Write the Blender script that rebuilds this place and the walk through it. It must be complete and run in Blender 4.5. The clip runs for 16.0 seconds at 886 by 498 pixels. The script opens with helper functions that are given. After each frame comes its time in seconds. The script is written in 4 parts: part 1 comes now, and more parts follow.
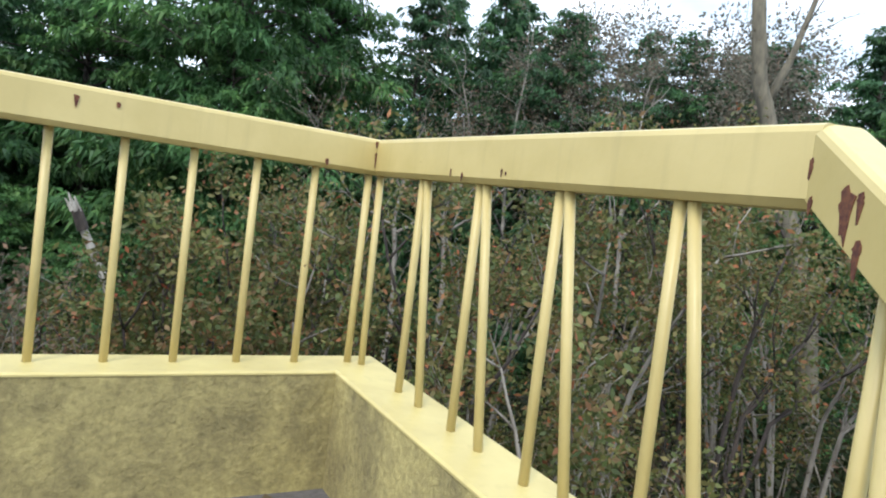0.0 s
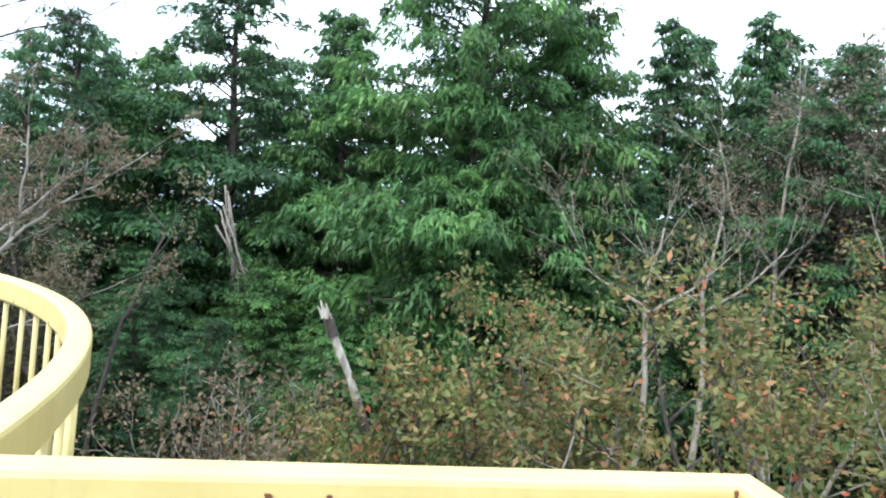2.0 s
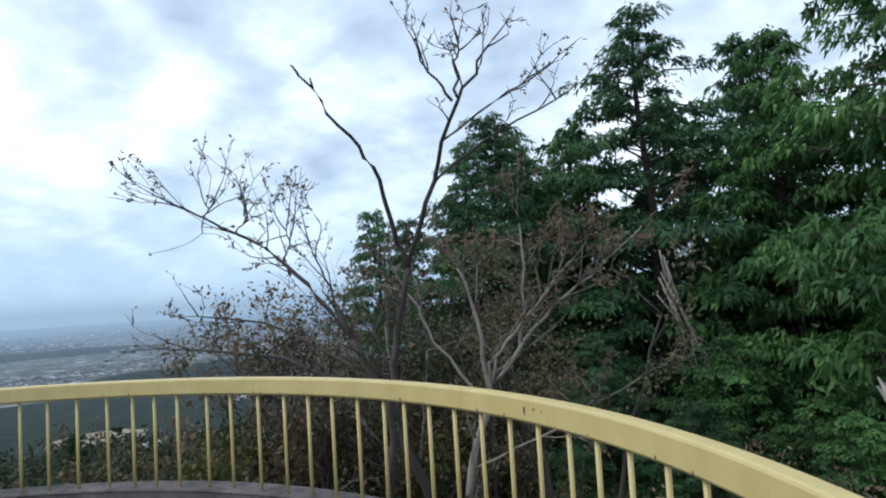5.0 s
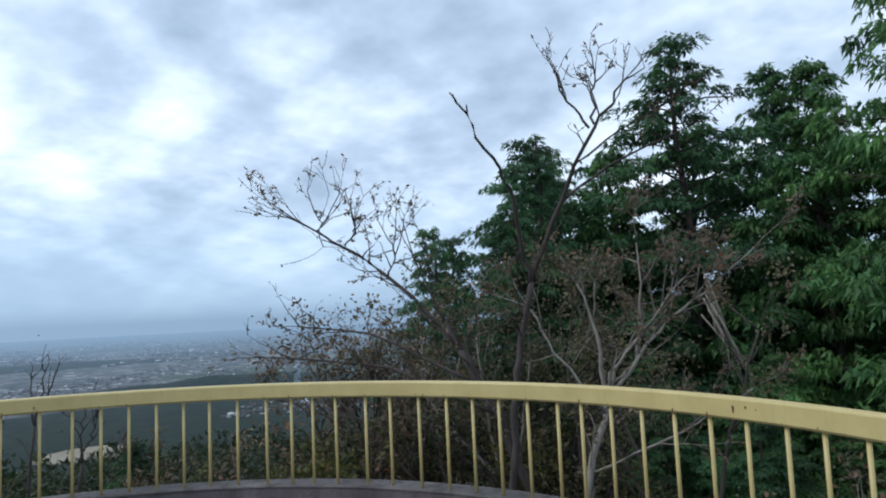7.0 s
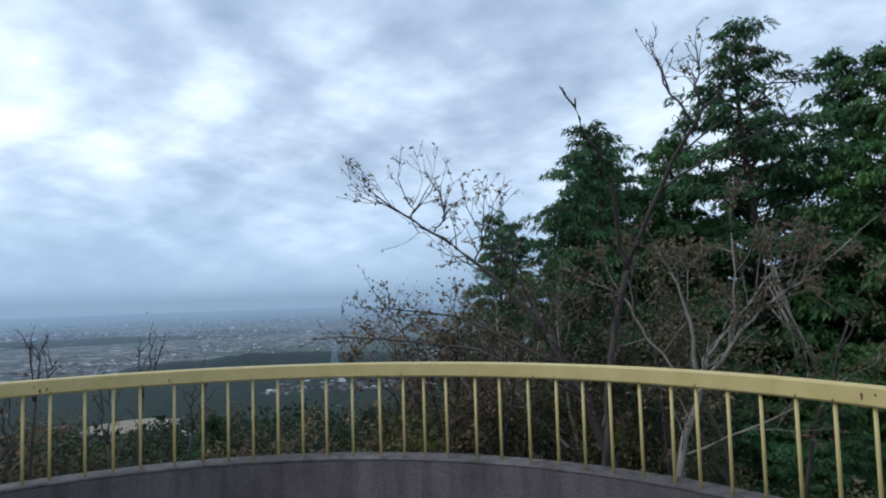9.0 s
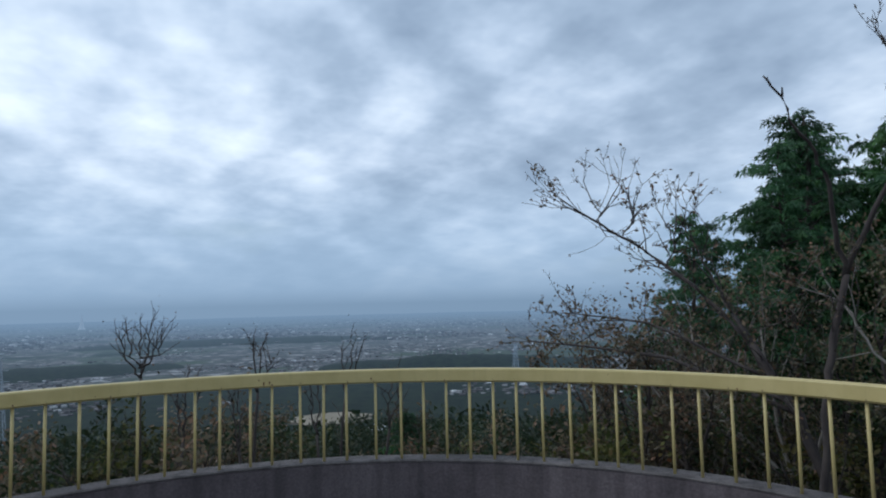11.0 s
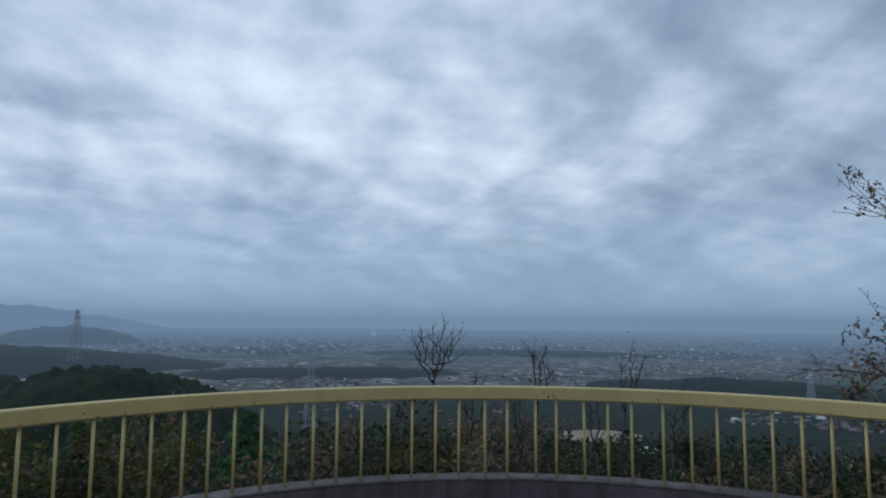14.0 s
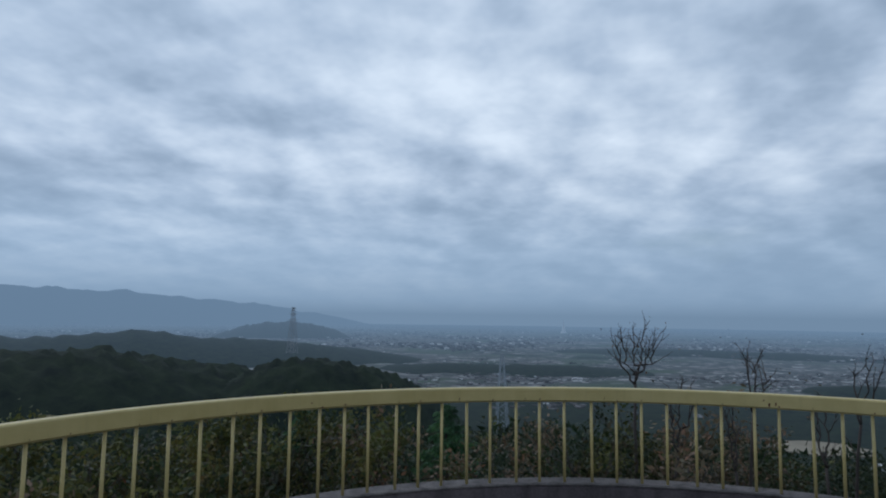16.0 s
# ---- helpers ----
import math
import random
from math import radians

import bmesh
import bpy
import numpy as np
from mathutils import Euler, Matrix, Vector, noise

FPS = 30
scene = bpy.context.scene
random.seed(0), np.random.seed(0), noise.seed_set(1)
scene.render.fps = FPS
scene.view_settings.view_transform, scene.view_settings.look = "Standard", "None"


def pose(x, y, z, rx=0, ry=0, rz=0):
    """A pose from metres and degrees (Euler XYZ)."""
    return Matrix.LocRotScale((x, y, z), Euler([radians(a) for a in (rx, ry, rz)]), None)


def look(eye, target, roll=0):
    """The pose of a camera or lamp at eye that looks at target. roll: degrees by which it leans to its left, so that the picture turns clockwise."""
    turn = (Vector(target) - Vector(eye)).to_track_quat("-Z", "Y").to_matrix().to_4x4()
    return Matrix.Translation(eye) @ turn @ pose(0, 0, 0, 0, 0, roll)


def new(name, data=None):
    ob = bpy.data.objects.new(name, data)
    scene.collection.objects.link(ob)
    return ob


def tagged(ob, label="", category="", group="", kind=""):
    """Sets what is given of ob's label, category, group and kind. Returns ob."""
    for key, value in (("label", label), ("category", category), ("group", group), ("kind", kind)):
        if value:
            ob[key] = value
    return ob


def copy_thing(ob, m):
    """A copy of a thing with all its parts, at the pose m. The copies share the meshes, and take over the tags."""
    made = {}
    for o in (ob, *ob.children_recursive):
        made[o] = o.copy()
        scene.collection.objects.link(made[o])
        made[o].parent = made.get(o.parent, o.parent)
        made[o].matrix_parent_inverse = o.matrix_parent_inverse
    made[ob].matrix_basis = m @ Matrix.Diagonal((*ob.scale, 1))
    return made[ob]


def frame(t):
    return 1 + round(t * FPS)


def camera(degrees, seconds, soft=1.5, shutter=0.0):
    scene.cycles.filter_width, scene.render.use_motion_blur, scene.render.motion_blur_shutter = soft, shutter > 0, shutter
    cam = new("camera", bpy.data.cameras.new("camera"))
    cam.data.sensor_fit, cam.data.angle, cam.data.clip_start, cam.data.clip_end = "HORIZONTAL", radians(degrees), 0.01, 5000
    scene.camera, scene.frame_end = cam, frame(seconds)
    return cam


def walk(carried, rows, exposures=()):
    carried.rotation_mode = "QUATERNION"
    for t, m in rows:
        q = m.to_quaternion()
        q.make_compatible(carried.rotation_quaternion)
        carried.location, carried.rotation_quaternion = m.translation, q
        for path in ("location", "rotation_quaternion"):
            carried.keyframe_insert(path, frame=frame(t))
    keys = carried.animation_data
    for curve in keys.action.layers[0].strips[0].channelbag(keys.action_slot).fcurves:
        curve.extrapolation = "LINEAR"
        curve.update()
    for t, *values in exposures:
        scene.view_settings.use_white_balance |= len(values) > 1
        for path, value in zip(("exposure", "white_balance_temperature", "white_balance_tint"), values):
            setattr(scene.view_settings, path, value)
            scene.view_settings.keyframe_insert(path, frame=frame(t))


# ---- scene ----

# The camera and its walk: up the last steps, through the gap in the ring, then a slow turn on the deck.
cam = camera(66.7, 16.0, soft=2.0, shutter=0.12)
ROWS = [
    (0, -0.026, 0.085, 0.819, 0.15, -2.53, -7.02),
    (0.5, -0.043, 0.248, 0.923, -3.45, -1.97, -5.51),
    (1, -0.058, 0.490, 1.154, 7.89, -1.45, -2.05),
    (1.5, -0.234, 0.682, 1.269, 16.72, -1.16, -5.14),
    (2, -0.377, 0.826, 1.415, 19.88, -1.09, -5.54),
    (2.5, -0.489, 1.102, 1.479, 30.39, -0.15, -5.02),
    (3, -0.731, 1.226, 1.518, 42.51, 0.34, -3.97),
    (3.5, -1.035, 1.275, 1.568, 45.24, 1.30, -0.29),
    (4, -1.369, 1.348, 1.525, 50.03, 2.50, 2.03),
    (4.2, -1.496, 1.352, 1.515, 51.00, 2.67, 2.46),
    (6.5, -2.106, 0.324, 1.505, 51.67, 4.95, 4.29),
    (7, -2.223, 0.096, 1.511, 51.27, 5.14, 2.64),
    (7.5, -2.277, -0.187, 1.534, 50.82, 4.15, 2.05),
    (8, -2.352, -0.341, 1.543, 50.50, 3.83, 1.79),
    (10.5, -2.376, -0.511, 1.558, 65.83, 4.21, 1.67),
    (11, -2.378, -0.533, 1.562, 69.49, 4.50, 1.31),
    (11.5, -2.367, -0.559, 1.570, 74.04, 4.93, 0.65),
    (12, -2.351, -0.579, 1.572, 78.36, 5.27, 0.86),
    (12.5, -2.380, -0.607, 1.578, 81.70, 5.46, 0.36),
    (13, -2.384, -0.620, 1.569, 85.14, 5.65, 0.20),
    (13.5, -2.384, -0.640, 1.564, 88.42, 5.87, -0.17),
    (14, -2.386, -0.664, 1.569, 91.80, 5.90, -0.47),
    (14.5, -2.367, -0.696, 1.569, 95.66, 5.94, -1.07),
    (15, -2.377, -0.721, 1.566, 99.86, 5.87, -1.21),
    (15.5, -2.373, -0.733, 1.570, 103.77, 5.74, -1.14),
    (16, -2.383, -0.747, 1.581, 107.70, 5.54, -0.74),
]
EXPOSURES = [
    (0, 1.25, 6500, 10), (1.0, 1.35, 6500, 10), (1.5, 1.65, 6500, 9), (2.0, 2.0, 6500, 9), (2.5, 2.5, 6500, 9), (3.0, 2.2, 6500, 9), (3.5, 1.5, 6500, 10), (4.2, 0.85, 6450, 10),
    (6.5, 0.27, 6200, 10), (8.0, 0.18, 6120, 10), (10.5, -0.12, 6030, 10), (12.0, -0.42, 5960, 10), (16.0, -0.58, 5950, 10)]
walk(cam, [(t, pose(x, y, z, 90 + pitch, roll, yaw)) for t, x, y, z, yaw, pitch, roll in ROWS], EXPOSURES)

# ---- light: a cloudy sky and a veiled sun ----
SUN_ELEVATION, SUN_AZIMUTH = 46.0, 250.0


def node(tree, kind, **settings):
    made = tree.nodes.new(kind)
    for key, value in settings.items():
        if key in made.inputs:
            made.inputs[key].default_value = value
    return made


def math_node(tree, operation, a, b=None, c=None):
    made = tree.nodes.new("ShaderNodeMath")
    made.operation = operation
    for socket, value in zip(made.inputs, (a, b, c)):
        if value is None:
            continue
        if isinstance(value, (int, float)):
            socket.default_value = value
        else:
            tree.links.new(value, socket)
    return made.outputs[0]


def mix(tree, fac, a, b, blend="MIX"):
    made = tree.nodes.new("ShaderNodeMix")
    made.data_type, made.blend_type = "RGBA", blend
    for index, value in ((0, fac), (6, a), (7, b)):
        if isinstance(value, (int, float)):
            made.inputs[index].default_value = value
        elif isinstance(value, tuple):
            made.inputs[index].default_value = (*value, 1)
        else:
            tree.links.new(value, made.inputs[index])
    return made.outputs[2]


def ramp(tree, value, *stops):
    made = tree.nodes.new("ShaderNodeValToRGB")
    while len(made.color_ramp.elements) < len(stops):
        made.color_ramp.elements.new(0.5)
    for element, (place, colour) in zip(made.color_ramp.elements, stops):
        element.position = place
        element.color = (*colour, 1) if isinstance(colour, tuple) else (colour, colour, colour, 1)
    tree.links.new(value, made.inputs[0])
    return made.outputs[0]


def noise_node(tree, vector, scale, detail=4.0, rough=0.55, distortion=0.0):
    made = node(tree, "ShaderNodeTexNoise", Scale=scale, Detail=detail, Roughness=rough, Distortion=distortion)
    if vector is not None:
        tree.links.new(vector, made.inputs["Vector"])
    return made.outputs["Fac"]


world = bpy.data.worlds.new("sky")
scene.world = world
world.use_nodes = True
tree = world.node_tree
tree.nodes.clear()
sky = tree.nodes.new("ShaderNodeTexSky")
sky.sky_type, sky.sun_disc = "NISHITA", False
sky.sun_elevation, sky.sun_rotation = radians(SUN_ELEVATION), radians(90 - SUN_AZIMUTH)
coords = tree.nodes.new("ShaderNodeTexCoord")
split = tree.nodes.new("ShaderNodeSeparateXYZ")
tree.links.new(coords.outputs["Generated"], split.inputs[0])
lift = math_node(tree, "ADD", math_node(tree, "MAXIMUM", split.outputs[2], 0.0), 0.27)
flat = tree.nodes.new("ShaderNodeCombineXYZ")
tree.links.new(math_node(tree, "DIVIDE", split.outputs[0], lift), flat.inputs[0])
tree.links.new(math_node(tree, "DIVIDE", split.outputs[1], lift), flat.inputs[1])
toward = tree.nodes.new("ShaderNodeVectorMath")
toward.operation = "ADD"
tree.links.new(flat.outputs[0], toward.inputs[0])
toward.inputs[1].default_value = (0.09 * math.cos(radians(SUN_AZIMUTH)), 0.09 * math.sin(radians(SUN_AZIMUTH)), 0.0)
# Thick cloud is grey below; the sides turned to the sun are bright.
body = noise_node(tree, flat.outputs[0], 0.8, 6.0, 0.5)
beyond = noise_node(tree, toward.outputs[0], 0.8, 6.0, 0.5)
relief = math_node(tree, "MULTIPLY", math_node(tree, "SUBTRACT", body, beyond), 2.7)
bulk = math_node(tree, "MULTIPLY", math_node(tree, "SUBTRACT", 0.5, body), 0.95)
wisps = math_node(tree, "MULTIPLY", math_node(tree, "SUBTRACT", noise_node(tree, flat.outputs[0], 3.2, 7.0, 0.5), 0.5), 0.32)
cover = math_node(tree, "ADD", math_node(tree, "ADD", math_node(tree, "ADD", relief, bulk), wisps), 0.5)
cloud = ramp(tree, cover, (0.26, (0.36, 0.465, 0.60)), (0.40, (0.49, 0.61, 0.755)), (0.50, (0.64, 0.765, 0.915)), (0.61, (0.84, 0.955, 1.08)), (0.74, (1.08, 1.18, 1.27)))
thin = noise_node(tree, flat.outputs[0], 0.9, 5.0, 0.5)
clear = tree.nodes.new("ShaderNodeVectorMath")
clear.operation = "SCALE"
clear.inputs["Scale"].default_value = 0.1
tree.links.new(sky.outputs[0], clear.inputs[0])
gaps = ramp(tree, thin, (0.62, 0.0), (0.70, 0.6))
open_sky = mix(tree, gaps, cloud, clear.outputs[0])
haze_band = ramp(tree, split.outputs[2], (0.0, 1.0), (0.03, 0.9), (0.09, 0.55), (0.2, 0.0))
haze_tint = ramp(tree, split.outputs[2], (0.0, (0.27, 0.385, 0.515)), (0.022, (0.355, 0.495, 0.65)), (0.09, (0.47, 0.64, 0.82)))
even_sky = mix(tree, haze_band, open_sky, haze_tint)
# The veiled sun brightens its own side of the sky.
facing = tree.nodes.new("ShaderNodeVectorMath")
facing.operation = "DOT_PRODUCT"
tree.links.new(coords.outputs["Generated"], facing.inputs[0])
facing.inputs[1].default_value = (math.cos(radians(SUN_ELEVATION)) * math.cos(radians(SUN_AZIMUTH)), math.cos(radians(SUN_ELEVATION)) * math.sin(radians(SUN_AZIMUTH)), math.sin(radians(SUN_ELEVATION)))
near_sun = math_node(tree, "POWER", math_node(tree, "MULTIPLY_ADD", facing.outputs["Value"], 0.5, 0.5), 2.0)
gain = math_node(tree, "MULTIPLY_ADD", near_sun, 0.14, 0.94)
scaled = tree.nodes.new("ShaderNodeVectorMath")
scaled.operation = "SCALE"
tree.links.new(even_sky, scaled.inputs[0])
tree.links.new(gain, scaled.inputs["Scale"])
full_sky = scaled.outputs[0]
back = tree.nodes.new("ShaderNodeBackground")
back.inputs["Strength"].default_value = 1.0
tree.links.new(full_sky, back.inputs[0])
tree.links.new(back.outputs[0], tree.nodes.new("ShaderNodeOutputWorld").inputs[0])

sun_data = bpy.data.lights.new("sun", "SUN")
sun_data.energy, sun_data.angle, sun_data.color = 1.1, radians(16), (1.0, 0.96, 0.9)
sun = new("sun", sun_data)
e, a = radians(SUN_ELEVATION), radians(SUN_AZIMUTH)
sun.matrix_world = look((0, 0, 40), (-40 * math.cos(e) * math.cos(a), -40 * math.cos(e) * math.sin(a), 40 - 40 * math.sin(e)))


# ---- materials ----
def material(name, rough=0.8):
    made = bpy.data.materials.new(name)
    made.use_nodes = True
    t = made.node_tree
    shader = t.nodes["Principled BSDF"]
    shader.inputs["Roughness"].default_value = rough
    place = t.nodes.new("ShaderNodeNewGeometry")
    return made, t, shader, place


def set_colour(t, shader, colour):
    t.links.new(colour, shader.inputs["Base Color"])


def bump(t, shader, height, strength=0.3, distance=0.01):
    made = node(t, "ShaderNodeBump", Strength=strength, Distance=distance)
    t.links.new(height, made.inputs["Height"])
    t.links.new(made.outputs[0], shader.inputs["Normal"])


def stretched(t, vector, scale):
    made = t.nodes.new("ShaderNodeMapping")
    made.inputs["Scale"].default_value = scale
    t.links.new(vector, made.inputs["Vector"])
    return made.outputs[0]


def paint_material(name, base, worn, rust_from):
    made, t, shader, place = material(name, 0.42)
    at = place.outputs["Position"]
    mottled = mix(t, ramp(t, noise_node(t, at, 7.0, 5.0), (0.35, 0.0), (0.7, 1.0)), base, worn)
    streak = ramp(t, noise_node(t, stretched(t, at, (30, 30, 3)), 1.0, 4.0), (0.55, 0.0), (0.8, 0.35))
    dirty = mix(t, streak, mottled, tuple(c * 0.6 for c in base))
    chips = ramp(t, noise_node(t, at, 16.0, 6.0, 0.6), (rust_from, 0.0), (rust_from + 0.015, 1.0))
    set_colour(t, shader, mix(t, chips, dirty, (0.07, 0.026, 0.016)))
    t.links.new(ramp(t, chips, (0.0, 0.42), (1.0, 0.9)), shader.inputs["Roughness"])
    bump(t, shader, math_node(t, "SUBTRACT", noise_node(t, at, 60.0, 3.0), chips), 0.12, 0.003)
    return made


YELLOW = paint_material("yellow_paint", (0.54, 0.43, 0.182), (0.47, 0.37, 0.145), 0.735)
YELLOW_CURB = paint_material("yellow_curb_paint", (0.56, 0.46, 0.19), (0.48, 0.385, 0.155), 0.76)


def concrete_material(name, light, dark, stain, streak_scale=(9, 9, 0.9), wet=0.5):
    made, t, shader, place = material(name, 0.9)
    at = place.outputs["Position"]
    broad = mix(t, ramp(t, noise_node(t, at, 1.7, 5.0), (0.3, 0.0), (0.7, 1.0)), light, dark)
    run = ramp(t, noise_node(t, stretched(t, at, streak_scale), 1.0, 5.0), (0.42, 0.0), (0.68, wet))
    runs = mix(t, run, broad, stain)
    grit = ramp(t, noise_node(t, at, 55.0, 6.0, 0.7), (0.3, 0.62), (0.7, 1.15))
    set_colour(t, shader, mix(t, 1.0, runs, grit, "MULTIPLY"))
    bump(t, shader, math_node(t, "ADD", noise_node(t, at, 38.0, 8.0, 0.7), noise_node(t, at, 11.0, 3.0, 0.5)), 0.7, 0.016)
    return made


CONCRETE = concrete_material("weathered_concrete", (0.165, 0.135, 0.138), (0.095, 0.076, 0.08), (0.03, 0.023, 0.025))
DECK_CONCRETE = concrete_material("deck_concrete", (0.20, 0.185, 0.18), (0.12, 0.112, 0.11), (0.07, 0.064, 0.062), (2, 2, 2))
KHAKI_CONCRETE = concrete_material("peeling_yellow_concrete", (0.52, 0.43, 0.17), (0.33, 0.27, 0.115), (0.085, 0.066, 0.04), (9, 9, 6), 0.5)
COPING = concrete_material("pale_worn_concrete", (0.165, 0.145, 0.138), (0.075, 0.065, 0.063), (0.04, 0.034, 0.033), (9, 9, 9), 0.9)
RUST = material("rust", 0.95)
set_colour(RUST[1], RUST[2], mix(RUST[1], ramp(RUST[1], noise_node(RUST[1], RUST[3].outputs["Position"], 90.0, 5.0), (0.4, 0.0), (0.6, 1.0)), (0.075, 0.024, 0.018), (0.16, 0.06, 0.03)))
RUST = RUST[0]


def leaf_material(name, colours, clump=1.3, through_light=0.35, tuft=0.0):
    """Leaves: each its own tone, with lighter and darker clumps; tuft gives sprays that grow together one tone."""
    made, t, shader, place = material(name, 0.55)
    each = place.outputs["Random Per Island"]
    if tuft:
        shared = ramp(t, noise_node(t, place.outputs["Position"], tuft, 2.0), (0.32, 0.0), (0.68, 1.0))
        each = math_node(t, "ADD", math_node(t, "MULTIPLY", shared, 0.72), math_node(t, "MULTIPLY", each, 0.28))
    own = ramp(t, each, *colours)
    patch = ramp(t, noise_node(t, place.outputs["Position"], clump, 4.0), (0.34, 0.45), (0.66, 1.3))
    tone = mix(t, 1.0, own, patch, "MULTIPLY")
    set_colour(t, shader, tone)
    shader.inputs["Specular IOR Level"].default_value = 0.3
    glow = t.nodes.new("ShaderNodeBsdfTranslucent")
    t.links.new(tone, glow.inputs[0])
    both = node(t, "ShaderNodeMixShader", Fac=through_light)
    t.links.new(shader.outputs[0], both.inputs[1])
    t.links.new(glow.outputs[0], both.inputs[2])
    t.links.new(both.outputs[0], t.nodes["Material Output"].inputs[0])
    return made


CYPRESS = leaf_material("cypress_sprays", [(0.0, (0.040, 0.098, 0.036)), (0.5, (0.066, 0.158, 0.050)), (1.0, (0.100, 0.215, 0.062))], 0.9, tuft=3.4)
CYPRESS_DARK = leaf_material("dark_cypress_sprays", [(0.0, (0.034, 0.082, 0.042)), (0.6, (0.056, 0.132, 0.056)), (1.0, (0.082, 0.178, 0.066))], 0.9, tuft=3.4)
CYPRESS_TIP = leaf_material("cypress_shoot_tips", [(0.0, (0.080, 0.18, 0.052)), (0.6, (0.115, 0.235, 0.066)), (1.0, (0.16, 0.29, 0.08))], 0.9, tuft=3.4)
WOOD_LEAF = leaf_material("dark_wood_leaves", [(0.0, (0.016, 0.030, 0.014)), (0.6, (0.028, 0.045, 0.02)), (1.0, (0.06, 0.062, 0.026))], 0.3)
AUTUMN = leaf_material("autumn_leaves", [(0.0, (0.085, 0.118, 0.038)), (0.45, (0.145, 0.16, 0.05)), (0.75, (0.20, 0.165, 0.06)), (0.93, (0.24, 0.145, 0.068)), (0.985, (0.38, 0.15, 0.066)), (1.0, (0.42, 0.10, 0.055))], 2.2)
BROWN_OLIVE = leaf_material("olive_brown_leaves", [(0.0, (0.09, 0.10, 0.045)), (0.5, (0.15, 0.14, 0.07)), (1.0, (0.20, 0.145, 0.085))], 1.3)
OLIVE = leaf_material("olive_autumn_leaves", [(0.0, (0.055, 0.075, 0.022)), (0.45, (0.10, 0.108, 0.03)), (0.8, (0.145, 0.125, 0.035)), (0.96, (0.16, 0.095, 0.04)), (1.0, (0.24, 0.09, 0.045))], 1.6, tuft=2.2)
DRY_LEAF = leaf_material("dry_brown_leaves", [(0.0, (0.096, 0.088, 0.052)), (0.5, (0.168, 0.132, 0.080)), (0.85, (0.208, 0.136, 0.088)), (1.0, (0.256, 0.136, 0.080))])
GREY_BROWN = leaf_material("grey_brown_leaves", [(0.0, (0.11, 0.108, 0.078)), (0.5, (0.175, 0.16, 0.118)), (0.85, (0.22, 0.18, 0.135)), (1.0, (0.24, 0.165, 0.12))])
SCRUB = leaf_material("scrub_leaves", [(0.0, (0.022, 0.036, 0.014)), (0.45, (0.034, 0.052, 0.018)), (0.75, (0.054, 0.052, 0.023)), (1.0, (0.076, 0.055, 0.028))])


def bark_material(name, light, dark):
    made, t, shader, place = material(name, 0.95)
    at = place.outputs["Position"]
    set_colour(t, shader, mix(t, ramp(t, noise_node(t, stretched(t, at, (14, 14, 4)), 1.0, 6.0), (0.35, 0.0), (0.65, 1.0)), light, dark))
    bump(t, shader, noise_node(t, stretched(t, at, (40, 40, 9)), 1.0, 4.0), 0.6, 0.01)
    return made


BARK = bark_material("dark_bark", (0.09, 0.07, 0.058), (0.035, 0.028, 0.025))
GREY_BARK = bark_material("pale_grey_bark", (0.30, 0.27, 0.23), (0.16, 0.14, 0.12))
GREEN_BARK = bark_material("grey_green_bark", (0.18, 0.155, 0.11), (0.09, 0.08, 0.06))
TWIG = bark_material("dark_twig", (0.075, 0.06, 0.052), (0.04, 0.032, 0.03))
DEAD_WOOD = bark_material("dead_white_wood", (0.52, 0.48, 0.42), (0.22, 0.19, 0.16))
# Emission colour of the haze painted into the far materials.
PAINTED_HAZE = (0.225, 0.335, 0.465)


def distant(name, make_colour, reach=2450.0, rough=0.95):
    """The far country: sky-tinted emission, mixed in with distance, stands in for hazy air."""
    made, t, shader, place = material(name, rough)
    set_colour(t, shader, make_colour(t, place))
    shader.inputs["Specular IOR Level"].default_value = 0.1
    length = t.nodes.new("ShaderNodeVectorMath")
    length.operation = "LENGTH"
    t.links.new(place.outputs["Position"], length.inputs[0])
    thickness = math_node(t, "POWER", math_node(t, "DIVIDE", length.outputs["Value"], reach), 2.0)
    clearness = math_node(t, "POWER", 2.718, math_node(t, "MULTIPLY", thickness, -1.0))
    haze_glow = node(t, "ShaderNodeEmission", Color=(*PAINTED_HAZE, 1), Strength=1.0)
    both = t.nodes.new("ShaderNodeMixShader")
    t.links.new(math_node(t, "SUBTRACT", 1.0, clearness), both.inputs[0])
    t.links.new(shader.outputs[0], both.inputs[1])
    t.links.new(haze_glow.outputs[0], both.inputs[2])
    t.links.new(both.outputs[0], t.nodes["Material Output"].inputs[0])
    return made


def land_colour(t, place):
    """Woods, fields and housing in long patches, the roofs as small pale and dark cells."""
    at = place.outputs["Position"]
    fields = mix(t, ramp(t, noise_node(t, at, 0.006, 6.0, 0.6), (0.42, 0.0), (0.47, 1.0)), (0.016, 0.028, 0.018), (0.055, 0.075, 0.05))
    cells = t.nodes.new("ShaderNodeTexVoronoi")
    cells.inputs["Scale"].default_value = 0.075
    t.links.new(at, cells.inputs["Vector"])
    roofs = ramp(t, cells.outputs["Color"], (0.25, (0.05, 0.055, 0.055)), (0.55, (0.085, 0.085, 0.085)), (0.72, (0.14, 0.135, 0.135)), (0.85, (0.28, 0.28, 0.28)))
    built = ramp(t, noise_node(t, at, 0.0042, 7.0, 0.62, 0.3), (0.43, 0.0), (0.50, 0.9))
    return mix(t, built, fields, roofs)


